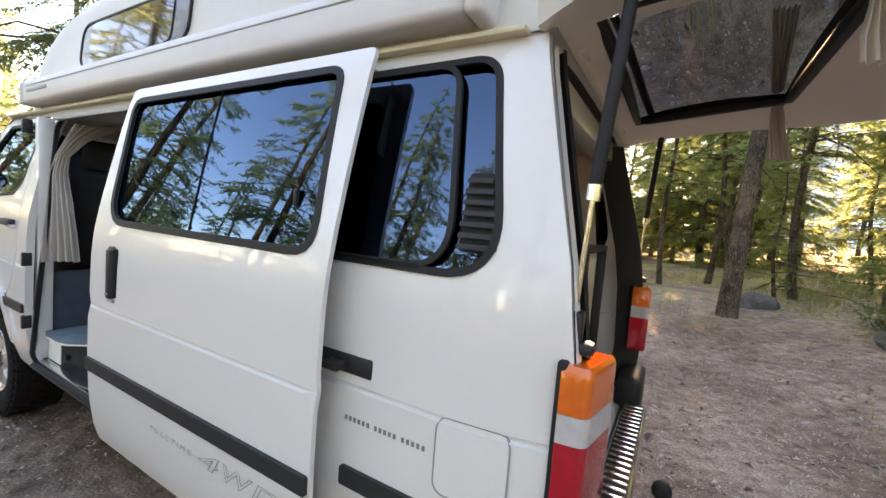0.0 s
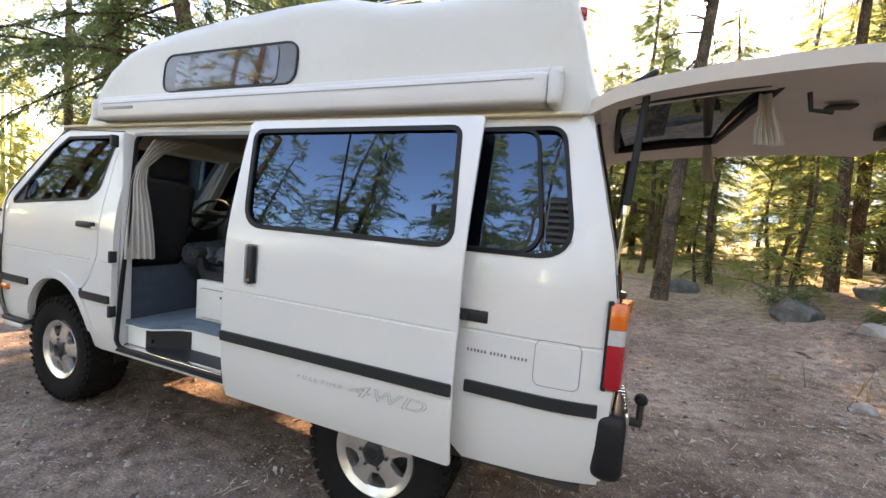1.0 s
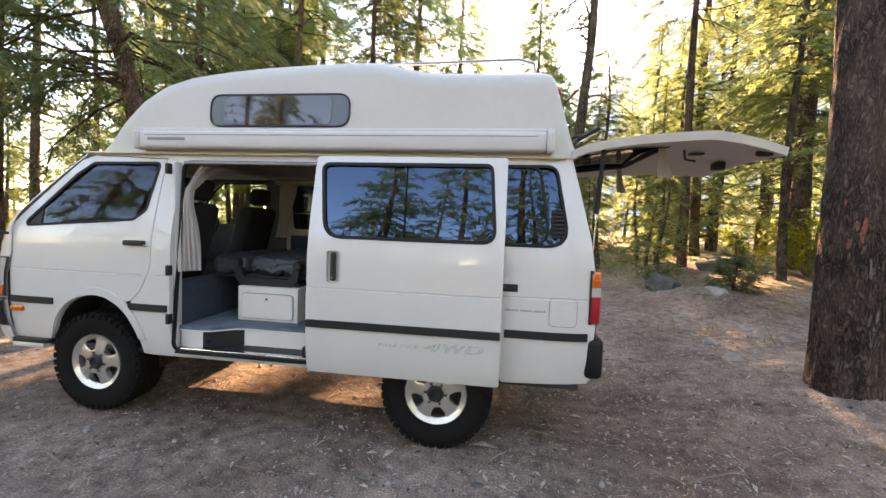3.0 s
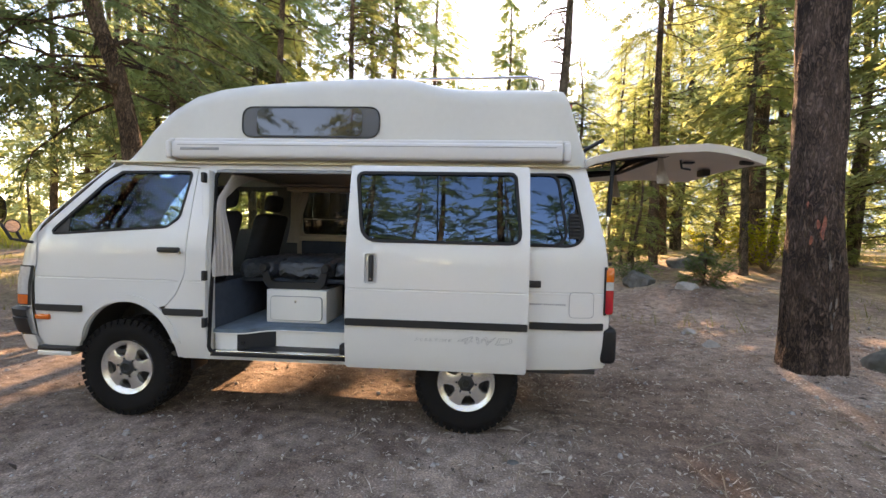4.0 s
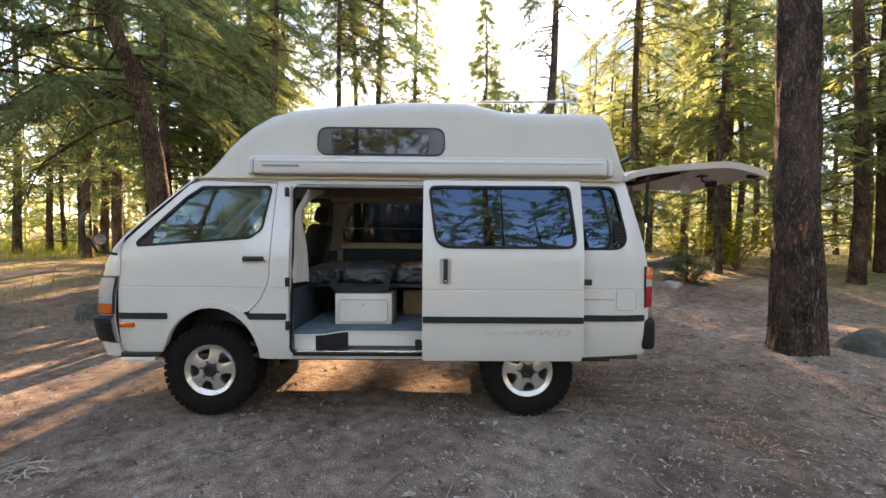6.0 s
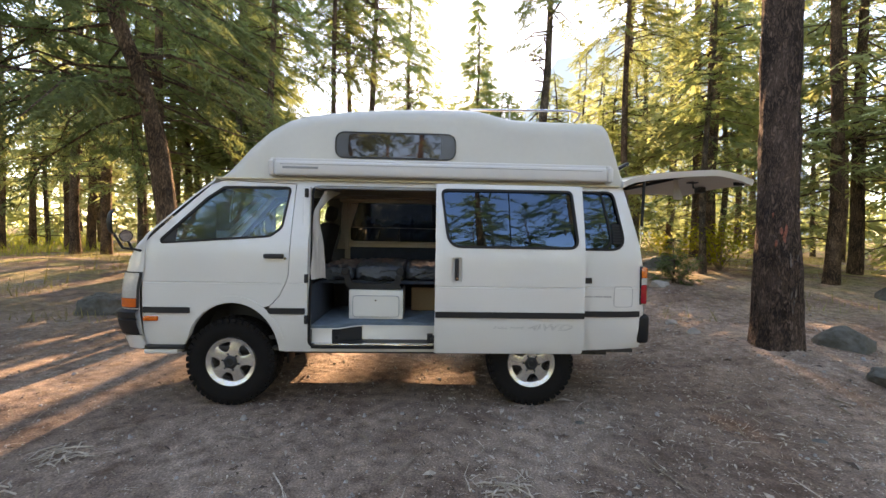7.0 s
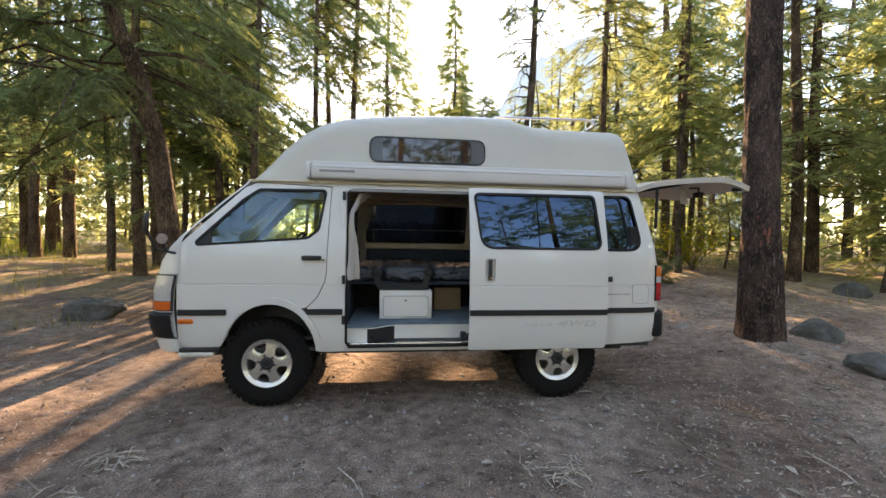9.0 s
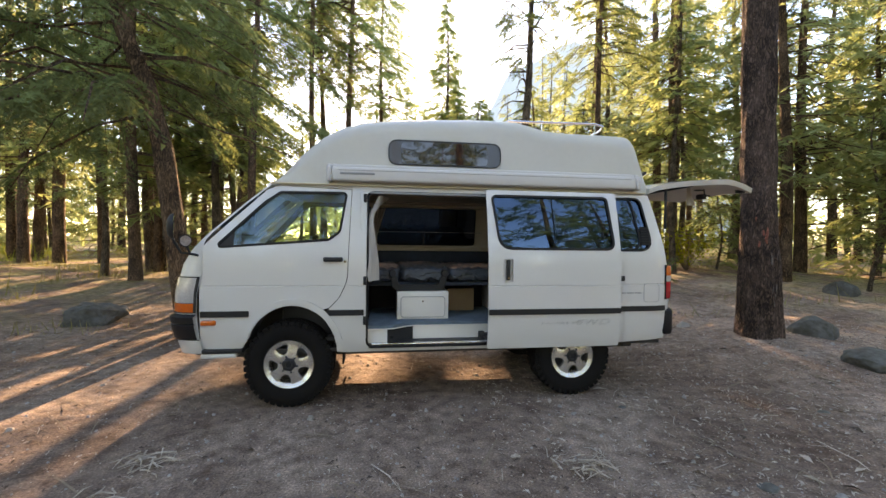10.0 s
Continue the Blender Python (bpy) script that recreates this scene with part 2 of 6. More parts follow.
PALEROCK = mat("pale_stone", (0.31, 0.285, 0.255), 0.9, var=0.3, scale=6, bump=0.5, bscale=30)
CHIP = mat("wood_chips", (0.40, 0.34, 0.28), 0.9, var=0.45, scale=20)
TWIG = mat("dry_twigs", (0.22, 0.17, 0.12), 0.9, var=0.4, scale=10)
STRAW = leaf_mat("dry_grass", (0.16, 0.15, 0.06), (0.34, 0.30, 0.14), (0.32, 0.28, 0.08))
BARK = bark_mat("fir_bark", (0.050, 0.033, 0.024), (0.34, 0.225, 0.145), 9, (0.34, 0.27, 0.10))
BARKBIG = bark_mat("old_fir_bark", (0.040, 0.029, 0.025), (0.25, 0.172, 0.138), 11, (0.30, 0.26, 0.23))
BARKGREY = bark_mat("grey_bark", (0.050, 0.040, 0.030), (0.32, 0.245, 0.175), 12, (0.32, 0.30, 0.14))
NEEDLE = leaf_mat("fir_needles", (0.055, 0.076, 0.035), (0.130, 0.158, 0.066), (0.43, 0.52, 0.20), (0.20, 0.14, 0.08), 0.50)
# paler, more see-through needles: bright haze put into the colour
NEEDLEHAZE = leaf_mat("haze_tinted_needles", (0.075, 0.095, 0.048), (0.16, 0.18, 0.08), (0.52, 0.58, 0.25), (0.22, 0.17, 0.10), 0.52)
NEEDLEDARK = leaf_mat("dark_fir_needles", (0.042, 0.062, 0.036), (0.100, 0.125, 0.065), (0.34, 0.40, 0.15), (0.15, 0.12, 0.07), 0.38)
LEAFBRIGHT = leaf_mat("bright_leaves", (0.10, 0.13, 0.02), (0.22, 0.24, 0.04), (0.5, 0.5, 0.05), None, 0.45)
MEADOW = leaf_mat("sunlit_grass", (0.12, 0.15, 0.03), (0.24, 0.26, 0.06), (0.45, 0.48, 0.08), None, 0.4)
SCAR = mat("red_scar", (0.26, 0.085, 0.055), 0.8, var=0.5, scale=30, bump=0.6, bscale=60)
PALEBARK = mat("pale_scar", (0.15, 0.125, 0.11), 0.9, var=0.5, scale=22, bump=0.8, bscale=50)
LEAFGREEN = leaf_mat("shrub_leaves", (0.05, 0.085, 0.045), (0.11, 0.155, 0.07), (0.24, 0.32, 0.10))
# blue tint and emission stand in for the haze over the far ridge
HILL = mat("ridge_haze_glow", (0.25, 0.33, 0.42), 1.0, var=0.08, scale=0.01)
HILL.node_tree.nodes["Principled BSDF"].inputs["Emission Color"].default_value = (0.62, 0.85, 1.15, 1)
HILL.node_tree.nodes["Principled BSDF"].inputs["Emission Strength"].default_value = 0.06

# ---- mesh helpers ----
from mathutils.geometry import delaunay_2d_cdt


def mk(name, verts, faces, material, parent=None, label="", smooth=False, at=None):
    me = bpy.data.meshes.new(name)
    me.from_pydata([tuple(v) for v in verts], [], [tuple(f) for f in faces])
    me.materials.append(material)
    if smooth:
        me.polygons.foreach_set("use_smooth", [True] * len(me.polygons))
        me.set_sharp_from_angle(angle=radians(38))
    me.update()
    ob = new(name, me)
    if at:
        ob.location = at
    if parent:
        ob.parent = parent
    if label:
        tagged(ob, label)
    return ob


def merge(*items):
    V, F = [], []
    for v, f in items:
        n = len(V)
        V += [tuple(p) for p in v]
        F += [tuple(i + n for i in q) for q in f]
    return V, F


def rbox(x0, x1, y0, y1, z0, z1, r=0.01, seg=2):
    bm = bmesh.new()
    bmesh.ops.create_cube(bm, size=1)
    for v in bm.verts:
        v.co = Vector(((x0 + x1) / 2 + v.co.x * (x1 - x0), (y0 + y1) / 2 + v.co.y * (y1 - y0), (z0 + z1) / 2 + v.co.z * (z1 - z0)))
    if r:
        bmesh.ops.bevel(bm, geom=bm.edges[:], offset=r, segments=seg, affect="EDGES", profile=0.5)
    bm.verts.index_update()
    out = [v.co.copy() for v in bm.verts], [[v.index for v in f.verts] for f in bm.faces]
    bm.free()
    return out


def tube(path, radii, n=10):
    """A round bar along a path; radii is a number or one for each point."""
    pts = [Vector(p) for p in path]
    if not hasattr(radii, "__len__"):
        radii = [radii] * len(pts)
    V, F = [], []
    ref = None
    for i, p in enumerate(pts):
        d = (pts[min(i + 1, len(pts) - 1)] - pts[max(i - 1, 0)]).normalized()
        if ref is None:
            ref = d.orthogonal().normalized()
        ref = (ref - d * ref.dot(d)).normalized()
        side = d.cross(ref)
        for k in range(n):
            a = 2 * math.pi * k / n
            V.append(p + (ref * math.cos(a) + side * math.sin(a)) * radii[i])
    for i in range(len(pts) - 1):
        for k in range(n):
            F.append((i * n + k, i * n + (k + 1) % n, (i + 1) * n + (k + 1) % n, (i + 1) * n + k))
    F.append(tuple(range(n - 1, -1, -1)))
    F.append(tuple(range((len(pts) - 1) * n, len(pts) * n)))
    return V, F


def lathe(profile, n=48, centre=(0, 0, 0)):
    """Turns (radius, depth) round an axle along y."""
    V, F = [], []
    for r, y in profile:
        for k in range(n):
            a = 2 * math.pi * k / n
            V.append((centre[0] + r * math.cos(a), centre[1] + y, centre[2] + r * math.sin(a)))
    for i in range(len(profile) - 1):
        for k in range(n):
            F.append((i * n + k, (i + 1) * n + k, (i + 1) * n + (k + 1) % n, i * n + (k + 1) % n))
    return V, F


def round_poly(pts, radii, seg=5):
    """A polygon with rounded corners; radii is a number or one for each corner."""
    n = len(pts)
    if not hasattr(radii, "__len__"):
        radii = [radii] * n
    out = []
    for i in range(n):
        p, a, b = Vector(pts[i]), Vector(pts[i - 1]), Vector(pts[(i + 1) % n])
        r = radii[i]
        if r < 1e-4:
            out.append((p.x, p.y))
            continue
        u, w = (a - p), (b - p)
        lu, lw = u.length, w.length
        u, w = u / lu, w / lw
        ang = math.acos(max(-1, min(1, u.dot(w))))
        d = min(r / math.tan(ang / 2), lu * 0.48, lw * 0.48)
        s, e = p + u * d, p + w * d
        for k in range(seg + 1):
            t = k / seg
            q = s * (1 - t) ** 2 + p * 2 * t * (1 - t) + e * t * t
            out.append((q.x, q.y))
    return out


def rrect(x0, z0, x1, z1, r=0.05, seg=5):
    return round_poly([(x0, z0), (x1, z0), (x1, z1), (x0, z1)], r, seg)


def grow(poly, d):
    """The polygon moved outwards by d."""
    area = sum(poly[i - 1][0] * poly[i][1] - poly[i][0] * poly[i - 1][1] for i in range(len(poly)))
    sgn = 1 if area > 0 else -1
    out = []
    for i in range(len(poly)):
        a, p, b = Vector(poly[i - 1]), Vector(poly[i]), Vector(poly[(i + 1) % len(poly)])
        t = (b - a)
        if t.length < 1e-9:
            continue
        t.normalize()
        out.append((p.x + sgn * t.y * d, p.y - sgn * t.x * d))
    return out


def inside(x, z, poly):
    hit = False
    for i in range(len(poly)):
        (x1, z1), (x2, z2) = poly[i - 1], poly[i]
        if (z1 > z) != (z2 > z) and x < (x2 - x1) * (z - z1) / (z2 - z1) + x1:
            hit = not hit
    return hit


def dense(poly, step):
    """The polygon with points added along its long edges."""
    out = []
    for i, p in enumerate(poly):
        q = poly[(i + 1) % len(poly)]
        n = max(1, int(math.hypot(q[0] - p[0], q[1] - p[1]) / step))
        out += [(p[0] + (q[0] - p[0]) * k / n, p[1] + (q[1] - p[1]) * k / n) for k in range(n)]
    return out


def panel(outline, holes, depth, thick=0.02, step=0.05, rows=(), flip=False):
    """A sheet cut to an outline with holes, laid on the surface y = depth(x, z), with real thickness."""
    if step:
        outline, holes = dense(outline, step), [dense(h, step) for h in holes]
    pts = list(outline)
    edges = [(i, (i + 1) % len(outline)) for i in range(len(outline))]
    for h in holes:
        o = len(pts)
        pts += h
        edges += [(o + i, o + (i + 1) % len(h)) for i in range(len(h))]
    xs, zs = [p[0] for p in outline], [p[1] for p in outline]
    if step:
        far = step * 0.35
        nx, nz = int((max(xs) - min(xs)) / step) + 1, int((max(zs) - min(zs)) / step) + 1
        zl = [min(zs) + step * (k + 0.5) for k in range(nz)]
        zl = [z for z in zl if all(abs(z - r) > step * 0.4 for r in rows)] + [r for r in rows if min(zs) < r < max(zs)]
        bound = np.array(pts)
        for z in zl:
            for i in range(nx):
                x = min(xs) + step * (i + 0.5)
                if inside(x, z, outline) and not any(inside(x, z, h) for h in holes) and np.min((bound[:, 0] - x) ** 2 + (bound[:, 1] - z) ** 2) > far * far:
                    pts.append((x, z))
    v2, _, f2 = delaunay_2d_cdt([Vector(p) for p in pts], edges, [], 0, 1e-6)[:3]
    tris = []
    for f in f2:
        cx, cz = sum(v2[i].x for i in f) / len(f), sum(v2[i].y for i in f) / len(f)
        if inside(cx, cz, outline) and not any(inside(cx, cz, h) for h in holes):
            tris.append(tuple(f))
    out = [(v.x, depth(v.x, v.y), v.y) for v in v2]
    inn = [(x, y + thick, z) for x, y, z in out]
    n = len(out)
    count = {}
    for f in tris:
        for i in range(len(f)):
            e = (f[i], f[(i + 1) % len(f)])
            count[e] = count.get(e, 0) + 1
    V, F = out + inn, [f for f in tris] + [tuple(i + n for i in reversed(f)) for f in tris]
    for a, b in list(count):
        if (b, a) not in count:
            k = len(V)
            V += [out[a], out[b], inn[b], inn[a]]
            F.append((k, k + 3, k + 2, k + 1))
    if flip:
        V = [(x, WIDE - y, z) for x, y, z in V]
        F = [tuple(reversed(f)) for f in F]
    return V, F


def band(outline, w, depth, thick=0.012):
    """A seal that follows an outline."""
    return panel(grow(outline, w), [outline], depth, thick, 0)


def curve_at(x, table):
    return float(np.interp(x, [t[0] for t in table], [t[1] for t in table]))


def smooth(a, b, x):
    t = max(0.0, min(1.0, (x - a) / (b - a)))
    return t * t * (3 - 2 * t)

# ---- ground ----


def land(x, y):
    """Height of the forest floor."""
    z = 0.5 * smooth(4.2, 9.5, x) * smooth(-1.0, 6.0, y) + 0.28 * smooth(3.0, 10.0, y) + 0.30 * smooth(3.5, 14.0, -x)
    z += 0.16 * math.exp(-((x - 6.2) ** 2 + (y - 1.4) ** 2) / 1.6)
    z += 0.12 * math.exp(-((x - 6.8) ** 2 + (y - 5.6) ** 2) / 1.2)
    r = math.hypot(x - 1.5, y)
    z += 0.05 * smooth(3, 8, r) * noise.noise((x * 0.45, y * 0.45, 3.1)) * 2 + 0.012 * noise.noise((x * 1.7, y * 1.7, 0.4))
    return z + smooth(45, 160, r) * 1.5


def make_ground():
    lines = [-900, -500, -250, -120, -70, -50, -40] + [k * 1.0 - 32 for k in range(24)] + [-8 + 0.25 * k for k in range(77)] + [12 + k for k in range(24)] + [40, 50, 70, 120, 250, 500, 900]
    n = len(lines)
    V = [(x, y, land(x, y)) for y in lines for x in lines]
    F = [(j * n + i, j * n + i + 1, (j + 1) * n + i + 1, (j + 1) * n + i) for j in range(n - 1) for i in range(n - 1)]
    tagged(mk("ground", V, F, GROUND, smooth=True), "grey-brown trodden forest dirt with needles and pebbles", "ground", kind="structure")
    V, F = [], []
    for k in range(41):
        x = -75 + k * 1.6
        y = 24 + 0.004 * (x + 30) ** 2 + (x + 30) * 0.15
        for s in (-1.6, 1.6):
            V.append((x, y + s, land(x, y + s) + 0.06))
        if k:
            F.append((2 * k - 2, 2 * k, 2 * k + 1, 2 * k - 1))
    tagged(mk("road", V, F, ASPHALT), "narrow grey asphalt road beyond the trees", "road", kind="structure")


make_ground()

# ---- the camper van ----
WIDE = 1.69
HUB = 0.37
WHEELBASE = 2.59
PROFILE = [(0.40, 0.075), (0.46, 0.05), (0.55, 0.024), (0.68, 0.006), (0.82, 0.0), (1.046, 0.0), (1.050, 0.009), (1.055, 0.009), (1.060, 0.003), (1.25, 0.007), (1.34, 0.014),
           (1.45, 0.033), (1.60, 0.064), (1.75, 0.098), (1.88, 0.130), (1.95, 0.155)]
ROWS_Z = (1.046, 1.050, 1.055, 1.060)


def side(x, z):
    """Depth of the van's side at a place along it and a height."""
    y = curve_at(z, PROFILE)
    if x < -0.60:
        y += 0.9 * (-0.60 - x) ** 2
    if x > 3.3:
        y += 0.6 * (x - 3.3) ** 2
    return y


def slid(x, z):
    return side(min(x, 3.2), z) - 0.092


def raised(f, d):
    return lambda x, z: f(x, z) - d


van = tagged(new("camper_van"), "white high-roof camper van with its sliding door and tailgate open", "van")
van.empty_display_size = 0.3


def P(name, data, material, label="", parent=None, smooth_=True):
    return mk(name, data[0], data[1], material, parent or van, label, smooth_)


def arch(cx, rx, rz, cz, bottom, n=18):
    """Outline of a wheel opening, from its front foot round to its rear foot."""
    a0 = math.asin(max(-1, min(1, (bottom - cz) / rz)))
    return [(cx - rx * math.cos(a0 + (math.pi - 2 * a0) * k / n), cz + rz * math.sin(a0 + (math.pi - 2 * a0) * k / n)) for k in range(n + 1)]


FRONT_ARCH = arch(0.03, 0.375, 0.415, 0.47, 0.47)
REAR_ARCH = arch(WHEELBASE, 0.40, 0.42, 0.42, 0.47)

rear_curve = [(0.335, 0.862), (0.36, 0.885)] + round_poly([(0.42, 0.95), (0.49, 1.10), (0.515, 1.90)], [0, 0.3, 0])
# front door: its edge follows the wheel opening below
door_edge = [(-0.705, 0.525)] + [(-0.385, 0.515)] + [p for p in FRONT_ARCH if p[1] > 0.55 and p[0] < 0.26] + rear_curve + [(-0.10, 1.925), (-0.20, 1.885), (-0.715, 1.36)]
front_window = round_poly([(-0.60, 1.375), (0.33, 1.448), (0.425, 1.52), (0.478, 1.875), (-0.09, 1.868), (-0.215, 1.775)], [0.03, 0.05, 0.08, 0.04, 0.05, 0.05])
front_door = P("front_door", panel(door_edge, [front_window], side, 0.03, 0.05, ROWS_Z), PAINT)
P("window_seal", band(grow(front_window, -0.012), 0.02, raised(side, 0.003)), RUBBER, parent=front_door)
P("window", panel(grow(front_window, -0.004), [], raised(side, -0.012), 0.004, 0.08), CLEARGLASS, "clear green-tinted glass", parent=front_door).visible_shadow = False
P("quarter_patch", panel(round_poly([(-0.585, 1.385), (-0.45, 1.395), (-0.45, 1.535)], 0.01), [], raised(side, -0.006), 0.008, 0), TRIM, parent=front_door)
P("door_handle", rbox(0.29, 0.455, -0.022, 0.02, 1.262, 1.302, 0.012), TRIM, "black pull handle", parent=front_door)
P("lock", lathe([(0.0, -0.024), (0.011, -0.024), (0.011, 0.0)], 12, (0.475, 0.0, 1.265)), CHROME, parent=front_door)


def stripe(x0, x1, f, parent, z0=0.795, z1=0.845):
    P("rubbing_strip", panel(rrect(x0, z0, x1, z1, 0.006, 2), [], raised(f, 0.012), 0.014, 0.1), TRIM, "black rubbing strip", parent=parent)


stripe(-0.70, -0.315, side, front_door)
P("side_marker", rbox(-0.695, -0.575, -0.014, 0.02, 0.725, 0.77, 0.012), AMBER, "amber side marker", parent=front_door)

# body sides: pillar, sill, top rail and rear quarter round the open doorway
doorway = round_poly([(0.652, 0.50), (2.02, 0.50), (2.02, 1.895), (0.652, 1.895)], [0.07, 0.05, 0.05, 0.07])
rear_window = round_poly([(2.25, 1.375), (3.405, 1.375), (3.312, 1.895), (2.25, 1.885)], [0.06, 0.13, 0.08, 0.06], 8)
rear_edge = [(3.56, 0.515), (3.582, 0.9), (3.566, 1.22), (3.536, 1.42), (3.488, 1.62), (3.425, 1.88), (3.41, 1.955)]
body_edge = [p for p in FRONT_ARCH if p[0] > 0.275][0:] + [(0.46, 0.462), (2.17, 0.466)] + [p for p in REAR_ARCH if p[1] > 0.49] + [(3.02, 0.488)] + rear_edge + [(-0.20, 1.952), (-0.10, 1.931), (0.521, 1.908)] + [(x + 0.006, z - 0.003) for x, z in reversed(rear_curve)]
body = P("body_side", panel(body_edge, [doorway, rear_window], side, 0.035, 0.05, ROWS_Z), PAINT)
for x0, x1 in ((0.325, 0.635), (3.02, 3.535)):
    stripe(x0, x1, side, body)
P("doorway_seal", band(grow(doorway, -0.018), 0.02, raised(side, 0.002), 0.02), RUBBER, parent=body)
P("window_seal", band(grow(rear_window, -0.012), 0.018, raised(side, 0.004)), RUBBER, parent=body)
main_pane = round_poly([(2.25, 1.385), (3.280, 1.385), (3.205, 1.885), (2.25, 1.878)], [0.05, 0.115, 0.075, 0.05], 8)
P("window", panel(main_pane, [], raised(side, -0.008), 0.005, 0.08), DARKGLASS, parent=body)
P("pane_seal", band(grow(main_pane, -0.006), 0.015, raised(side, 0.004)), RUBBER, parent=body)
P("vent_pane", panel(round_poly([(3.16, 1.380), (3.400, 1.380), (3.308, 1.890), (3.16, 1.890)], [0, 0.125, 0.075, 0], 8), [], raised(side, -0.018), 0.005, 0.06), DARKGLASS, parent=body)
P("vent_backing", panel(rrect(3.285, 1.43, 3.375, 1.61, 0.01, 2), [], raised(side, -0.012), 0.004, 0), RUBBER, parent=body)
for k in range(7):
    z = 1.437 + 0.025 * k
    P("louvre", panel(rrect(3.287, z, 3.385 - 0.22 * (z - 1.43), z + 0.011, 0.003, 2), [], raised(side, 0.003), 0.006, 0), TRIM, parent=body)
P("fuel_flap", panel(rrect(3.294, 0.885, 3.46, 1.058, 0.03), [], raised(side, 0.0015), 0.004, 0.05), PAINT, "square fuel flap", parent=body)
P("flap_gap", band(rrect(3.294, 0.885, 3.46, 1.058, 0.03), 0.0035, raised(side, 0.0026), 0.004), DECAL, parent=body)
P("door_rail", rbox(2.02, 3.095, -0.001, 0.02, 1.085, 1.135, 0.004), TRIM, "black slide rail", parent=body)
for z in (1.78, 1.06, 0.71):
    P("door_catch", rbox(0.628, 0.655, -0.012, 0.03, z, z + 0.075, 0.006), TRIM, parent=body)
ring = [p for p in arch(0.03, 0.432, 0.475, 0.47, 0.58)]
inner = [p for p in arch(0.03, 0.38, 0.42, 0.47, 0.58)]
P("wheel_arch_flare", panel(ring + inner[::-1], [], raised(side, 0.014), 0.02, 0), PAINT, "raised wheel arch lip", parent=body)

# small dealer lettering stands as bars
x = 3.02
for n in (6, 5, 5):
    for k in range(n):
        P("lettering_bar", rbox(x, x + 0.0078, -0.0015, 0.004, 0.965, 0.977, 0), INK, parent=body, smooth_=False)
        x += 0.0145
    x += 0.010

# sliding door, pushed back along the side
door_shape = round_poly([(1.73, 0.483), (3.0, 0.483), (3.0, 1.927), (1.73, 1.927)], 0.02, 3)
door_window = round_poly([(1.84, 1.385), (2.945, 1.385), (2.905, 1.88), (1.775, 1.875)], [0.13, 0.08, 0.05, 0.05])
handle_cut = rrect(1.865, 1.09, 1.955, 1.30, 0.025, 3)
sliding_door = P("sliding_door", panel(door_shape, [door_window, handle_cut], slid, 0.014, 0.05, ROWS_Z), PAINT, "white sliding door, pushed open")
P("window_seal", band(grow(door_window, -0.014), 0.022, raised(slid, 0.004)), RUBBER, parent=sliding_door)
P("window", panel(grow(door_window, -0.004), [], raised(slid, -0.012), 0.005, 0.08), GLASS, "tinted glass", parent=sliding_door)
P("window_divider", panel([(2.362, 1.39), (2.371, 1.39), (2.358, 1.875), (2.349, 1.875)], [], raised(slid, -0.010), 0.008, 0.08), MATTE, parent=sliding_door)
P("window_latch", rbox(2.83, 2.843, -0.045, -0.032, 1.50, 1.55, 0.004), TRIM, parent=sliding_door)
P("handle_recess", panel(grow(handle_cut, 0.004), [], raised(slid, -0.022), 0.004, 0), PAINT, parent=sliding_door)
P("door_handle", rbox(1.895, 1.927, -0.102, -0.068, 1.105, 1.29, 0.008), TRIM, "black vertical handle", parent=sliding_door)
P("lock", lathe([(0.0, -0.104), (0.008, -0.104), (0.008, -0.09)], 12, (1.911, 0.0, 1.125)), CHROME, parent=sliding_door)
stripe(1.735, 2.995, slid, sliding_door)
P("door_liner", panel(grow(door_shape, -0.05), [grow(door_window, 0.03), grow(handle_cut, 0.008)], raised(slid, -0.017), 0.034, 0.1), LINER, parent=sliding_door)
P("roller_arm", merge(rbox(1.70, 1.80, -0.06, 0.06, 0.58, 0.61, 0.005), rbox(1.67, 1.72, -0.02, 0.05, 0.555, 0.63, 0.008)), TRIM, parent=sliding_door)
P("door_latch", rbox(2.965, 3.02, -0.045, -0.005, 1.10, 1.12, 0.004), TRIM, parent=sliding_door)


def words(text, size, at, material, parent, outline=0.0):
    cu = bpy.data.curves.new("lettering", "FONT")
    cu.body, cu.size, cu.shear, cu.extrude = text, size, 0.25, 0.001
    if outline:
        cu.fill_mode, cu.bevel_depth = "NONE", outline
    ob = bpy.data.objects.new("lettering_source", cu)
    scene.collection.objects.link(ob)
    bpy.context.view_layer.update()
    me = bpy.data.meshes.new_from_object(ob.evaluated_get(bpy.context.evaluated_depsgraph_get()))
    bpy.data.objects.remove(ob)
    me.name = "lettering"
    me.materials.clear()
    me.materials.append(material)
    w = max(v.co.x for v in me.vertices)
    for v in me.vertices:
        px, pz = at[0] + v.co.x * at[2] / w, at[1] + v.co.y
        v.co = (px, slid(px, pz) - 0.002 - abs(v.co.z) * 0.4, pz)
    ob = new("lettering", me)
    ob.parent = parent
    tagged(ob, "grey outlined letter " + text)
    return ob


for ch, lx, lw in (("4", 2.508, 0.124), ("W", 2.628, 0.160), ("D", 2.772, 0.125)):
    words(ch, 0.074, (lx, 0.694, lw), PALEDECAL, sliding_door, 0.0007)
for ch, lx, lw in (("F", 2.225, 0.028), ("U", 2.259, 0.028), ("L", 2.293, 0.026), ("L", 2.324, 0.026), ("T", 2.364, 0.028), ("I", 2.398, 0.010), ("M", 2.414, 0.036), ("E", 2.456, 0.028)):
    words(ch, 0.026, (lx, 0.704, lw), PALEDECAL, sliding_door, 0.0004)

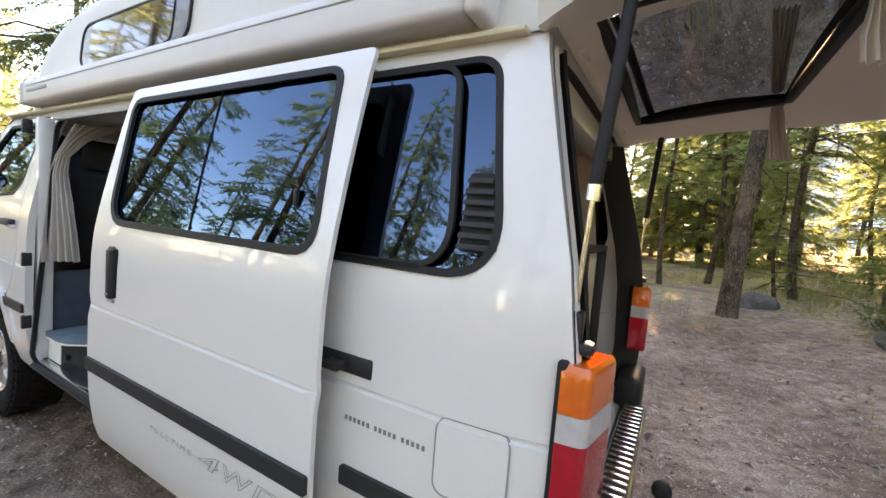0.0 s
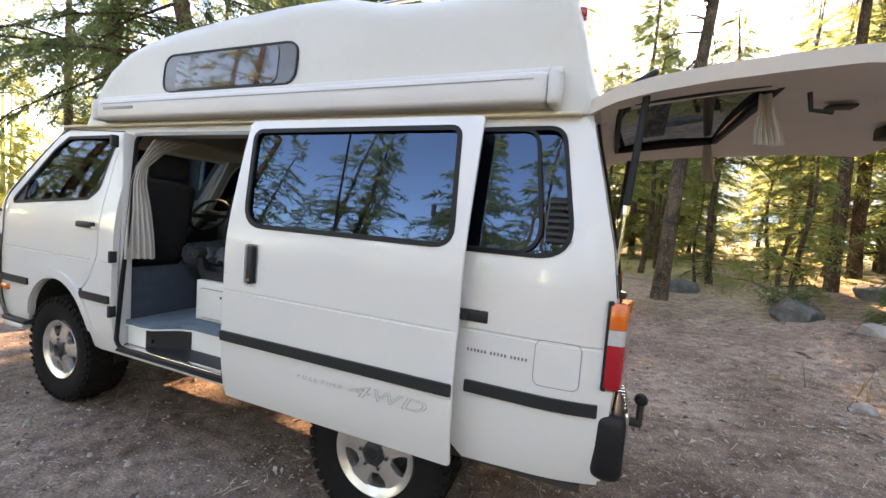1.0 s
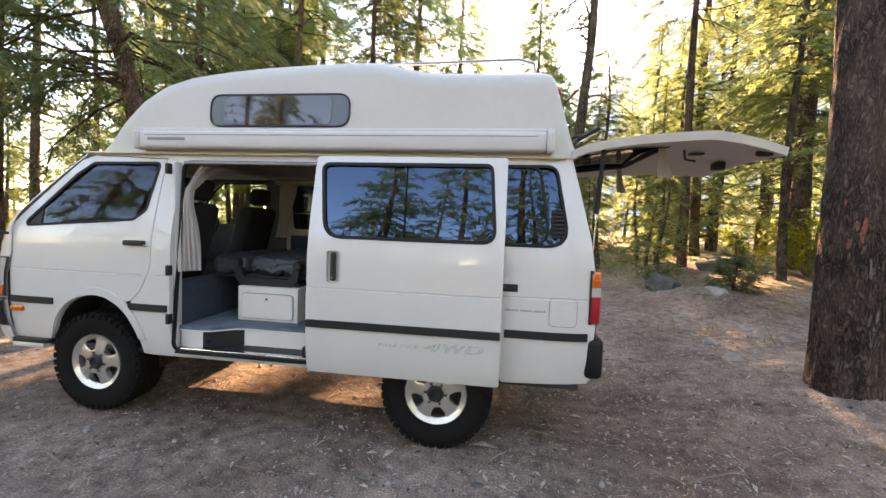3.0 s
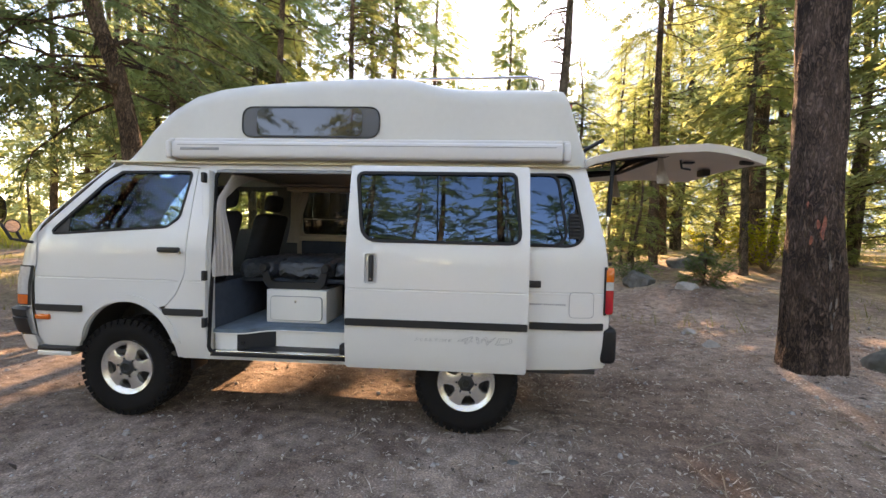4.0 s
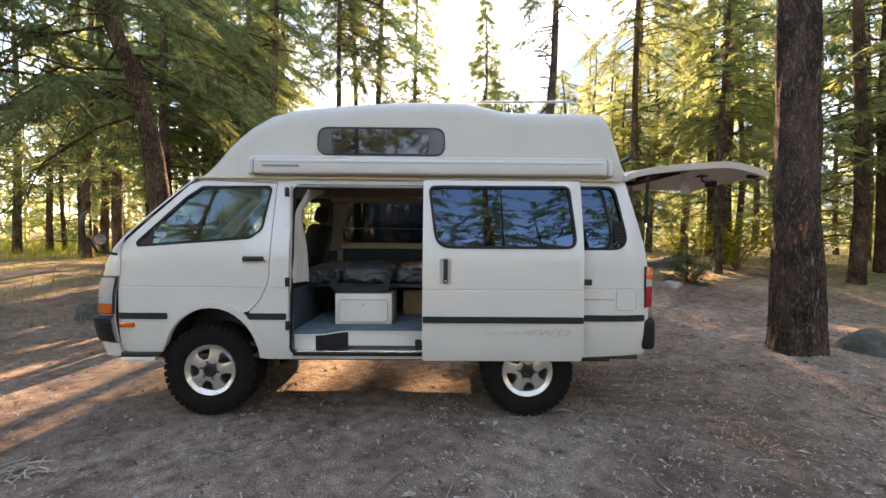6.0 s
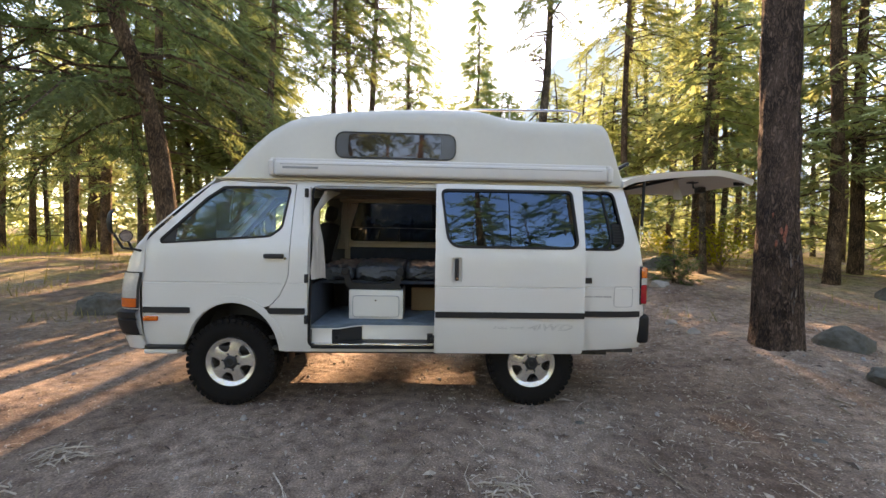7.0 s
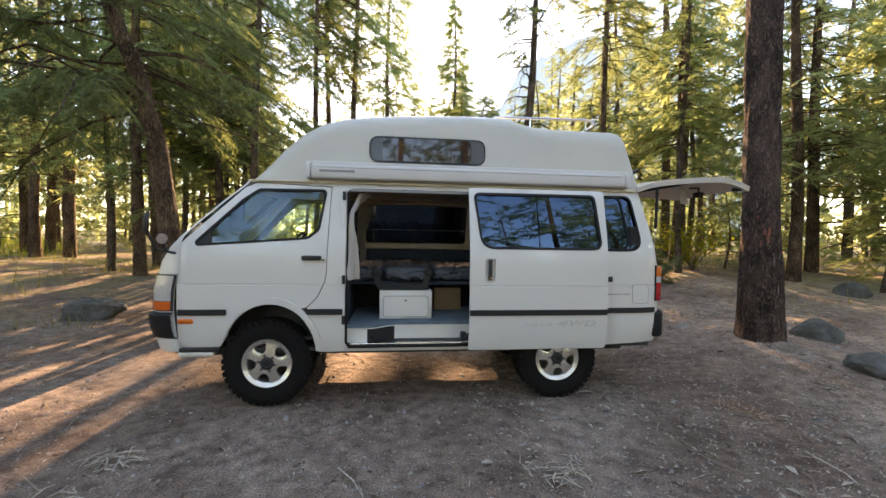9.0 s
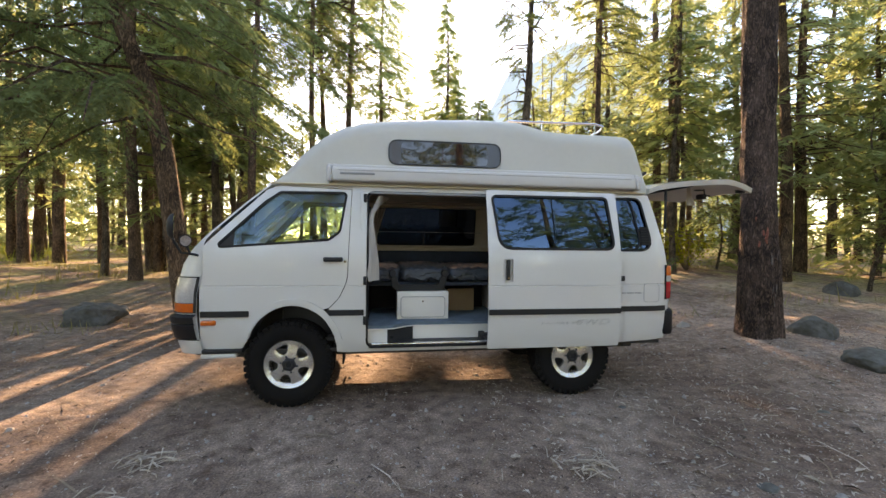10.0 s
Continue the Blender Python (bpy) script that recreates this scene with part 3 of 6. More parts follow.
# far side of the body
far_window = round_poly([(0.70, 1.385), (1.98, 1.385), (1.98, 1.875), (0.72, 1.875)], 0.06)
far_body = [(-0.705, 0.525), (-0.385, 0.515)] + FRONT_ARCH[1:-1] + [(0.46, 0.462), (2.17, 0.466)] + [p for p in REAR_ARCH if p[1] > 0.49] + [(3.02, 0.488)] + rear_edge + [(-0.19, 1.952), (-0.725, 1.36)]
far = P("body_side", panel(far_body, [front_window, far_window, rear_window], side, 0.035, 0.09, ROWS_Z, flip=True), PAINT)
for w_, g_ in ((front_window, CLEARGLASS), (far_window, DARKGLASS), (rear_window, DARKGLASS)):
    P("window", panel(grow(w_, -0.004), [], raised(side, -0.012), 0.005, 0.1, flip=True), g_, parent=far)
    P("window_seal", band(grow(w_, -0.012), 0.02, raised(side, 0.004)), RUBBER, parent=far).matrix_basis = Matrix.Translation((0, WIDE, 0)) @ Matrix.Diagonal((1, -1, 1, 1))

# nose: sheet, windscreen and lamps bent round the front
NOSE = [(0.50, -0.90), (0.62, -0.935), (0.82, -0.955), (1.00, -0.95), (1.14, -0.925), (1.24, -0.885), (1.35, -0.80), (1.55, -0.60), (1.75, -0.395), (1.93, -0.20)]


def nose(z0, z1, nz, y0=0.0, y1=1.0, push=0.0, ny=24, tight=2.5, back=None):
    """A strip of the front from z0 to z1, wrapped round both corners; back gives another push at its top edge."""
    V, F = [], []
    for j in range(nz + 1):
        z = z0 + (z1 - z0) * j / nz
        p = push if back is None else push + (back - push) * j / nz
        front = curve_at(z, NOSE)
        half = WIDE / 2 - side(-0.6, z)
        r = min(0.24, max(0.03, 0.23 - 0.20 * smooth(1.15, 1.5, z)))
        for i in range(ny + 1):
            u = (y0 + (y1 - y0) * i / ny) * 2 - 1
            a = half * (1 - (1 - min(1.0, abs(u))) ** tight)
            d = min(1.0, max(0.0, (a - half + r) / r))
            x = front + r * (1 - (1 - d ** 2.5) ** 0.4) - p * (1 - 0.6 * d ** 8)
            V.append((x, WIDE / 2 + math.copysign(a + p * 0.7 * d ** 2, u), z))
    n = ny + 1
    for j in range(nz):
        for i in range(ny):
            F.append((j * n + i, (j + 1) * n + i, (j + 1) * n + i + 1, j * n + i + 1))
    return V, F


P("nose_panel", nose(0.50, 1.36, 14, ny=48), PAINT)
P("windscreen", nose(1.38, 1.90, 8, 0.055, 0.945, 0.004, tight=1.35), CLEARGLASS, "raked windscreen").visible_shadow = False
P("windscreen_frame", merge(nose(1.355, 1.39, 1, ny=48), nose(1.885, 1.945, 2), nose(1.38, 1.90, 8, 0.0, 0.065, tight=1.35), nose(1.38, 1.90, 8, 0.935, 1.0, tight=1.35)), PAINT)
P("front_bumper", merge(nose(0.615, 0.735, 3, 0, 1, 0.034, 48, back=0.046), nose(0.735, 0.742, 1, 0, 1, 0.046, 48, back=0.034), nose(0.742, 0.75, 1, 0, 1, 0.034, 48, back=0.044), nose(0.75, 0.80, 2, 0, 1, 0.044, 48), nose(0.80, 0.822, 2, 0, 1, 0.044, 48, back=0.0), nose(0.60, 0.615, 1, 0, 1, 0.0, 48, back=0.034)), BUMPER, "black front bumper with a moulded groove")
P("front_valance", merge(nose(0.488, 0.60, 3, 0, 1, 0.026, 48, back=0.020), nose(0.480, 0.488, 1, 0, 1, 0.0, 48, back=0.026)), PAINT, "white lower valance")
for a, b in ((0.018, 0.30), (0.70, 0.982)):
    P("headlight", nose(0.915, 1.125, 4, a, b, 0.010, 20), CLEAR, "clear headlamp")
    P("indicator", nose(0.84, 0.912, 2, a, b, 0.012, 20), AMBER, "amber indicator")
for a, b in ((0.0, 0.31), (0.69, 1.0)):
    P("headlight_seal", nose(0.83, 1.135, 4, a, b, 0.005, 24), TRIM)
P("grille", nose(0.90, 1.09, 4, 0.32, 0.68, 0.006), TRIM, "black grille")
for ya, yb in ((0.0, 0.14), (WIDE - 0.14, WIDE)):
    P("front_step", rbox(-0.69, -0.37, ya, yb, 0.488, 0.522, 0.008), TRIM, "black side step")
    P("step_skirt", merge(rbox(-0.70, -0.42, ya + 0.006, yb - 0.006, 0.447, 0.487, 0.012)), PAINT, "white skirt under the step")


def dish(centre, facing, a, b, thick, n=28):
    """An oval mirror shell: domed at the back, flat at the front, b high and a across."""
    w = Vector(facing).normalized()
    u = w.cross(Vector((0, 0, 1))).normalized()
    v = u.cross(w)
    prof = [(0.0, -1.0), (0.35, -0.96), (0.65, -0.80), (0.88, -0.48), (0.98, -0.15), (1.0, 0.0), (0.96, 0.10), (0.88, 0.04), (0.0, 0.04)]
    V, F = [], []
    for r, d in prof:
        for k in range(n):
            t = 2 * math.pi * k / n
            V.append(Vector(centre) + u * (a * r * math.cos(t)) + v * (b * r * math.sin(t)) + w * (thick * d))
    for i in range(len(prof) - 1):
        for k in range(n):
            F.append((i * n + k, i * n + (k + 1) % n, (i + 1) * n + (k + 1) % n, (i + 1) * n + k))
    return V, F


def dish_glass(centre, facing, a, b, thick, n=28):
    V, F = dish(centre, facing, a, b, thick, n)
    k = len(V) - 2 * n
    ring_ = [v + Vector(facing).normalized() * 0.002 for v in V[k:k + n]]
    return ring_, [tuple(range(n))]


MIRROR_AT, MIRROR_FACE = (-0.862, -0.085, 1.545), (0.90, 0.40, -0.02)
ROUND_AT, ROUND_FACE = (-0.775, -0.075, 1.432), (0.55, -0.80, -0.1)
mirror = P("mirror", dish(MIRROR_AT, MIRROR_FACE, 0.075, 0.105, 0.045), TRIM, "black oval wing mirror on a bent arm")
P("mirror_glass", dish_glass(MIRROR_AT, MIRROR_FACE, 0.073, 0.103, 0.045), MIRROR, parent=mirror)
P("round_mirror", dish(ROUND_AT, ROUND_FACE, 0.046, 0.050, 0.04), TRIM, "small round black kerb mirror", parent=mirror)
P("round_glass", dish_glass(ROUND_AT, ROUND_FACE, 0.044, 0.048, 0.04), MIRROR, parent=mirror)
P("mirror_arm", tube([(-0.70, 0.06, 1.30), (-0.74, -0.02, 1.32), (-0.82, -0.05, 1.335), (-0.872, -0.075, 1.45)], 0.011, 8), TRIM, parent=mirror)
P("mirror_arm", tube([(-0.76, -0.03, 1.325), (-0.78, -0.05, 1.40)], 0.010, 8), TRIM, parent=mirror)

# high fibreglass roof
RIDGE = [(-0.235, 1.945), (-0.10, 2.075), (0.07, 2.255), (0.25, 2.405), (0.42, 2.505), (0.61, 2.56), (0.90, 2.598), (1.23, 2.625), (1.74, 2.648), (1.98, 2.648), (2.10, 2.640), (2.2, 2.618), (2.30, 2.592),
         (2.38, 2.574), (2.50, 2.563), (2.63, 2.558), (3.20, 2.553), (3.26, 2.54), (3.29, 2.50), (3.335, 2.35), (3.42, 2.05), (3.435, 1.955)]


def roof_side(x, z):
    y = 0.148 + 0.085 * max(0.0, z - 1.95) + 0.12 * max(0.0, z - 2.30) ** 2
    if x < 0.35:
        y += 0.42 * (0.35 - x) ** 2
    return y


def roof_shell(n=16, top=30):
    V, F = [], []
    cols = []
    xs = []
    for k in range(len(RIDGE) - 1):
        xs += [RIDGE[k][0] + (RIDGE[k + 1][0] - RIDGE[k][0]) * i / 3 for i in range(3)]
    xs.append(RIDGE[-1][0])
    for x in xs:
        zt = curve_at(x, RIDGE)
        shoulder = min(0.16, (zt - 1.944) * 0.75)
        zs = zt - shoulder
        col = [(roof_side(x, 1.945), 1.945)] + [(roof_side(x, 1.945 + (zs - 1.945) * i / 5), 1.945 + (zs - 1.945) * i / 5) for i in range(1, 6)]
        ys = col[-1][1] and col[-1][0]
        for i in range(1, 8):
            a = math.pi / 2 * i / 7
            col.append((ys + 0.17 * (1 - math.cos(a)) + 0.01 * i / 7, zs + shoulder * math.sin(a)))
        y_in = col[-1][0]
        for i in range(1, 6):
            t = i / 5
            col.append((y_in + (WIDE / 2 - y_in) * t, zt + 0.015 * math.sin(t * math.pi / 2)))
        full = [(x, y, z) for y, z in col] + [(x, WIDE - y, z) for y, z in reversed(col[:-1])]
        cols.append(full)
    m = len(cols[0])
    for c in cols:
        V += c
    for i in range(len(cols) - 1):
        for j in range(m - 1):
            F.append((i * m + j, (i + 1) * m + j, (i + 1) * m + j + 1, i * m + j + 1))
    F.append(tuple(range((len(cols) - 1) * m, len(cols) * m)))
    return V, F


roof = P("high_roof", roof_shell(), FIBRE, "cream moulded fibreglass high roof")
roof_pane = rrect(0.842, 2.148, 1.897, 2.378, 0.085, 6)
P("roof_window_frame", band(grow(roof_pane, -0.006), 0.010, raised(roof_side, 0.010), 0.02), RUBBER, parent=roof)
P("roof_window", panel(roof_pane, [], raised(roof_side, 0.006), 0.012, 0), mat("smoked_acrylic", (0.055, 0.06, 0.068), 0.2, var=0.08, coat=0.4), "smoked acrylic window", parent=roof)
P("roof_window_pane", panel(rrect(0.955, 2.160, 1.768, 2.366, 0.05, 5), [], raised(roof_side, 0.0105), 0.003, 0), mat("dark_pane", (0.012, 0.012, 0.014), 0.03, var=0.1, coat=0.6, spec=0.6), parent=roof)
gutter = merge(rbox(-0.18, 3.37, 0.118, 0.17, 1.938, 1.952, 0.004), rbox(-0.18, 3.37, WIDE - 0.17, WIDE - 0.118, 1.938, 1.952, 0.004))
P("roof_gutter", gutter, mat("cream_gutter", (0.60, 0.53, 0.36), 0.5, var=0.1), "cream gutter strip", parent=roof)
awning = P("awning_case", merge(rbox(0.345, 3.235, 0.062, 0.19, 1.972, 2.098, 0.022, 3), rbox(0.345, 3.235, 0.10, 0.19, 2.09, 2.125, 0.012)), AWNING, "long off-white rolled awning case")
for a, b in ((0.30, 0.345), (3.235, 3.285)):
    P("awning_end", merge(rbox(a, b, 0.056, 0.19, 1.966, 2.102, 0.02, 3), rbox(a, b, 0.10, 0.19, 2.09, 2.125, 0.012)), AWNING, parent=awning)
P("awning_groove", rbox(0.40, 3.18, 0.0595, 0.07, 2.064, 2.068, 0), DECAL, parent=awning)
P("awning_badge", rbox(0.42, 0.72, 0.0595, 0.068, 2.028, 2.048, 0.002), DECAL, parent=awning)
rack = P("roof_rail", tube([(1.98, 0.55, 2.64), (2.08, 0.55, 2.715), (3.05, 0.55, 2.735), (3.16, 0.58, 2.72), (3.18, 0.68, 2.70), (3.18, 1.01, 2.70), (3.16, 1.11, 2.72), (3.05, 1.14, 2.735), (2.08, 1.14, 2.715), (1.98, 1.14, 2.64)], 0.012, 8), CHROME, "low bright roof rail", parent=roof)
for x_, y_ in ((2.45, 0.55), (3.05, 0.55), (2.45, 1.14), (3.05, 1.14)):
    P("rail_foot", tube([(x_, y_, 2.54), (x_, y_, 2.73)], 0.009, 8), CHROME, parent=roof)
P("roof_marker", rbox(3.30, 3.335, 0.30, 0.36, 2.40, 2.44, 0.008), RED, parent=roof)

# inside shell
P("ceiling_lining", merge(rbox(-0.15, 0.55, 0.17, WIDE - 0.17, 1.905, 1.925, 0), rbox(0.55, 3.3, 0.16, 0.36, 1.905, 1.925, 0), rbox(0.55, 3.3, WIDE - 0.36, WIDE - 0.16, 1.905, 1.925, 0), rbox(3.0, 3.33, 0.36, WIDE - 0.36, 1.905, 1.925, 0)), LINER, smooth_=False)
P("floor_pan", rbox(-0.75, 3.5, 0.06, WIDE - 0.06, 0.47, 0.50, 0), DARKMETAL, smooth_=False)
P("chassis", merge(rbox(-0.6, 3.4, 0.35, 0.45, 0.36, 0.47, 0.01), rbox(-0.6, 3.4, WIDE - 0.45, WIDE - 0.35, 0.36, 0.47, 0.01), tube([(WHEELBASE, 0.2, HUB), (WHEELBASE, WIDE - 0.2, HUB)], 0.05), tube([(0, 0.2, HUB), (0, WIDE - 0.2, HUB)], 0.04), rbox(2.45, 2.75, 0.6, 0.85, 0.28, 0.46, 0.08), tube([(1.2, 0.5, 0.42), (3.05, 0.5, 0.42), (3.3, 0.35, 0.40)], 0.03), rbox(1.0, 1.9, 0.9, 1.3, 0.33, 0.47, 0.03)), DARKMETAL, "dirty axles, exhaust and frame")
for s in (0, 1):
    for cx, rx in ((0.03, 0.40), (WHEELBASE, 0.43)):
        y0, y1 = (0.045, 0.34) if s == 0 else (WIDE - 0.34, WIDE - 0.045)
        A = arch(cx, rx, 0.445, 0.45, 0.46)
        V = [(p[0], y, p[1]) for p in A for y in (y0, y1)]
        F = [(2 * i, 2 * i + 1, 2 * i + 3, 2 * i + 2) for i in range(len(A) - 1)]
        k = len(V)
        V += [(p[0], y1 if s == 0 else y0, p[1]) for p in A]
        F.append(tuple(range(k, k + len(A))))
        P("wheel_housing", (V, F), DARKMETAL)

# raised floor with a step well behind the sliding door
deck_edge = [(0.66, 0.085), (0.82, 0.085), (0.90, 0.10), (1.02, 0.20), (1.10, 0.225), (2.0, 0.225), (3.45, 0.08), (3.45, 1.6), (0.66, 1.6)]
V = [(x, y, z) for z in (0.655, 0.683) for x, y in deck_edge]
n = len(deck_edge)
F = [tuple(range(n - 1, -1, -1)), tuple(range(n, 2 * n))] + [(i, (i + 1) % n, n + (i + 1) % n, n + i) for i in range(n)]
P("raised_floor", (V, F), CARPET, "blue-grey carpeted raised floor", smooth_=False)
V = [(x, y, z) for z in (0.648, 0.656) for x, y in [(x - 0.0, y - 0.006) for x, y in deck_edge[:6]] + [(2.0, 0.25), (0.66, 0.25)]]
n = 8
F = [tuple(range(n - 1, -1, -1)), tuple(range(n, 2 * n))] + [(i, (i + 1) % n, n + (i + 1) % n, n + i) for i in range(n)]
P("floor_edge_trim", (V, F), CABINET, smooth_=False)
P("step_riser", rbox(1.08, 2.0, 0.232, 0.25, 0.525, 0.655, 0), CABINET, "white step riser", smooth_=False)
P("step_riser", rbox(0.665, 0.84, 0.095, 0.115, 0.515, 0.652, 0.004), CABINET, smooth_=False)
V, F = panel(rrect(0.0, 0.522, 0.27, 0.653, 0.01, 2), [], lambda x, z: 0.0, 0.015, 0)
pocket = P("step_pocket", ([(0.838 + x * 0.90, 0.098 + y + x * 0.48, z) for x, y, z in V], F), TRIM, "dark grey storage pocket")
P("pocket_knob", lathe([(0.0, -0.012), (0.016, -0.010), (0.016, 0.0)], 14, (0.88, 0.112, 0.575)), RUBBER, parent=pocket)
P("step_tread", rbox(0.66, 2.0, 0.075, 0.24, 0.505, 0.526, 0.003), TRIM, smooth_=False)
P("sill_plate", rbox(0.70, 2.0, 0.04, 0.085, 0.512, 0.532, 0.005), CHROME, "bright scuffed sill plate")
P("door_track", merge(rbox(0.68, 2.0, 0.012, 0.036, 0.498, 0.512, 0.004), rbox(0.68, 2.0, 0.02, 0.032, 0.512, 0.52, 0.002)), RUBBER)
P("upper_track", merge(rbox(0.68, 2.0, 0.10, 0.125, 1.868, 1.888, 0.003)), DECAL)
P("bulkhead", rbox(0.60, 0.635, 0.12, 1.05, 0.50, 1.02, 0.01), NAVY, "dark blue carpeted partition")
P("door_trim_step", rbox(0.60, 0.655, 0.05, 0.12, 0.50, 1.88, 0.01), PAINT)

# far wall lining with a cream ledge
far_lining = panel([(0.64, 0.68), (3.4, 0.68), (3.28, 1.90), (0.64, 1.90)], [grow(far_window, -0.01), grow(main_pane, -0.01)], raised(side, -0.05), 0.01, 0.12, flip=True)
P("wall_lining", far_lining, LINER, "beige wall lining")
P("wall_ledge", rbox(0.66, 2.15, WIDE - 0.17, WIDE - 0.07, 1.325, 1.37, 0.012), WOODTRIM, "cream ledge below the window")
P("wall_pad", rbox(0.72, 2.15, WIDE - 0.14, WIDE - 0.06, 1.17, 1.325, 0.01), NAVY)
P("curtain_rod", tube([(0.66, WIDE - 0.15, 1.565), (2.05, WIDE - 0.15, 1.56)], 0.004, 6), DECAL)
P("window_bar", rbox(1.295, 1.315, WIDE - 0.08, WIDE - 0.05, 1.39, 1.87, 0.002), TRIM)
P("overhead_rail", rbox(0.62, 3.2, WIDE - 0.30, WIDE - 0.12, 1.86, 1.90, 0.01), WOODTRIM)

# wheels
def wheel(cx, mirror_side):
    s = -1 if mirror_side else 1
    at = (cx, WIDE - 0.05 if mirror_side else 0.05, HUB)
    hub = new("wheel")
    hub.location, hub.parent = at, van
    hub.rotation_euler = (0, 0.22 + 0.35 * cx, math.pi if mirror_side else 0)
    prof = [(0.205, 0.02), (0.215, -0.005), (0.25, -0.022), (0.30, -0.026), (0.335, -0.02), (0.358, 0.0), (0.366, 0.02), (0.368, 0.11), (0.366, 0.20), (0.355, 0.222), (0.30, 0.245), (0.22, 0.24), (0.205, 0.2)]
    V, F = lathe(prof, 72)
    tyre = mk("tyre", V, F, TYRE, hub, "chunky black all-terrain tyre", True)
    blocks = []
    for k in range(40):
        a = 2 * math.pi * k / 40
        for j, (ya, yb) in enumerate(((-0.012, 0.052), (0.062, 0.102), (0.112, 0.152), (0.162, 0.232))):
            aa = a + (0.06 if j % 2 else 0.0)
            bv, bf = rbox(-0.020, 0.020, ya, yb, 0.345, 0.376 if 0 < j < 3 else 0.371, 0)
            c, d = math.cos(aa), math.sin(aa)
            blocks.append(([(x * c + z * d, y, -x * d + z * c) for x, y, z in bv], bf))
        aa = a + 0.04
        bv, bf = rbox(-0.011, 0.011, -0.027, 0.0, 0.330, 0.354, 0)
        c, d = math.cos(aa), math.sin(aa)
        blocks.append(([(x * c + z * d, y, -x * d + z * c) for x, y, z in bv], bf))
    V, F = merge(*blocks)
    mk("tread", V, F, TYRE, hub)
    lip = lathe([(0.160, 0.16), (0.168, 0.05), (0.171, 0.008), (0.180, 0.003), (0.191, -0.004), (0.207, -0.012), (0.212, 0.0), (0.208, 0.03)], 60)
    rim = mk("rim", *lip, ALLOY, hub, "five-spoke alloy rim", True)
    for k in range(5):
        a = 2 * math.pi * k / 5 + math.pi / 2
        V, F = [], []
        sec = [(0.055, 0.052, -0.004), (0.085, 0.045, -0.006), (0.125, 0.043, -0.002), (0.150, 0.050, 0.002), (0.166, 0.066, 0.004), (0.180, 0.100, 0.006)]
        for r, w, y in sec:
            for t, yy in ((-1.0, 0.035), (-0.92, 0.004), (-0.55, 0.0), (0.55, 0.0), (0.92, 0.004), (1.0, 0.035)):
                V.append((r * math.cos(a) - w * t * math.sin(a), y + yy, r * math.sin(a) + w * t * math.cos(a)))
        for i in range(len(sec) - 1):
            for j in range(5):
                F.append((i * 6 + j, i * 6 + j + 1, (i + 1) * 6 + j + 1, (i + 1) * 6 + j))
        mk("spoke", V, F, ALLOY, hub, "", True)
    mk("hub_ring", *lathe([(0.098, 0.03), (0.094, -0.004), (0.06, -0.010), (0.05, -0.006), (0.048, 0.02)], 30), ALLOY, hub, "", True)
    mk("hub_cap", *lathe([(0.064, 0.01), (0.062, -0.014), (0.050, -0.020), (0.040, -0.026), (0.034, -0.024), (0.028, -0.012), (0.0, -0.012)], 6), TRIM, hub, "black centre cap", True)
    for k in range(6):
        a = 2 * math.pi * k / 6
        mk("wheel_nut", *lathe([(0.0, -0.014), (0.009, -0.014), (0.010, 0.0)], 6, (0.071 * math.cos(a), 0, 0.071 * math.sin(a))), TRIM, hub)
    mk("brake_disc", *lathe([(0.0, 0.075), (0.135, 0.075), (0.135, 0.10), (0.17, 0.12), (0.18, 0.15)], 36), DARKMETAL, hub, "", True)


for cx in (0.0, WHEELBASE):
    for s in (False, True):
        wheel(cx, s)
P("mud_flap", rbox(0.44, 0.455, 0.14, 0.32, 0.33, 0.47, 0.004), RUBBER)
P("mud_flap", rbox(0.44, 0.455, WIDE - 0.32, WIDE - 0.14, 0.33, 0.47, 0.004), RUBBER)

# rear end: frame of the opening, lamps, bumper, tailgate and struts
def rear_frame(y_out, y_in, name, material, dx=0.0):
    pts = [(3.545, 0.60), (3.566, 0.9), (3.55, 1.22), (3.52, 1.42), (3.471, 1.62), (3.412, 1.86), (3.397, 1.93)]
    V, F = [], []
    for x, z in pts:
        base = side(3.4, z)
        for ox, yy in ((0.02, y_out), (0.025, (y_out + y_in) / 2), (0.0, y_in), (-0.10, y_in)):
            V.append((x + ox + dx, base + yy, z))
    for i in range(len(pts) - 1):
        for j in range(3):
            F.append((i * 4 + j, i * 4 + j + 1, (i + 1) * 4 + j + 1, (i + 1) * 4 + j))
    return V, F


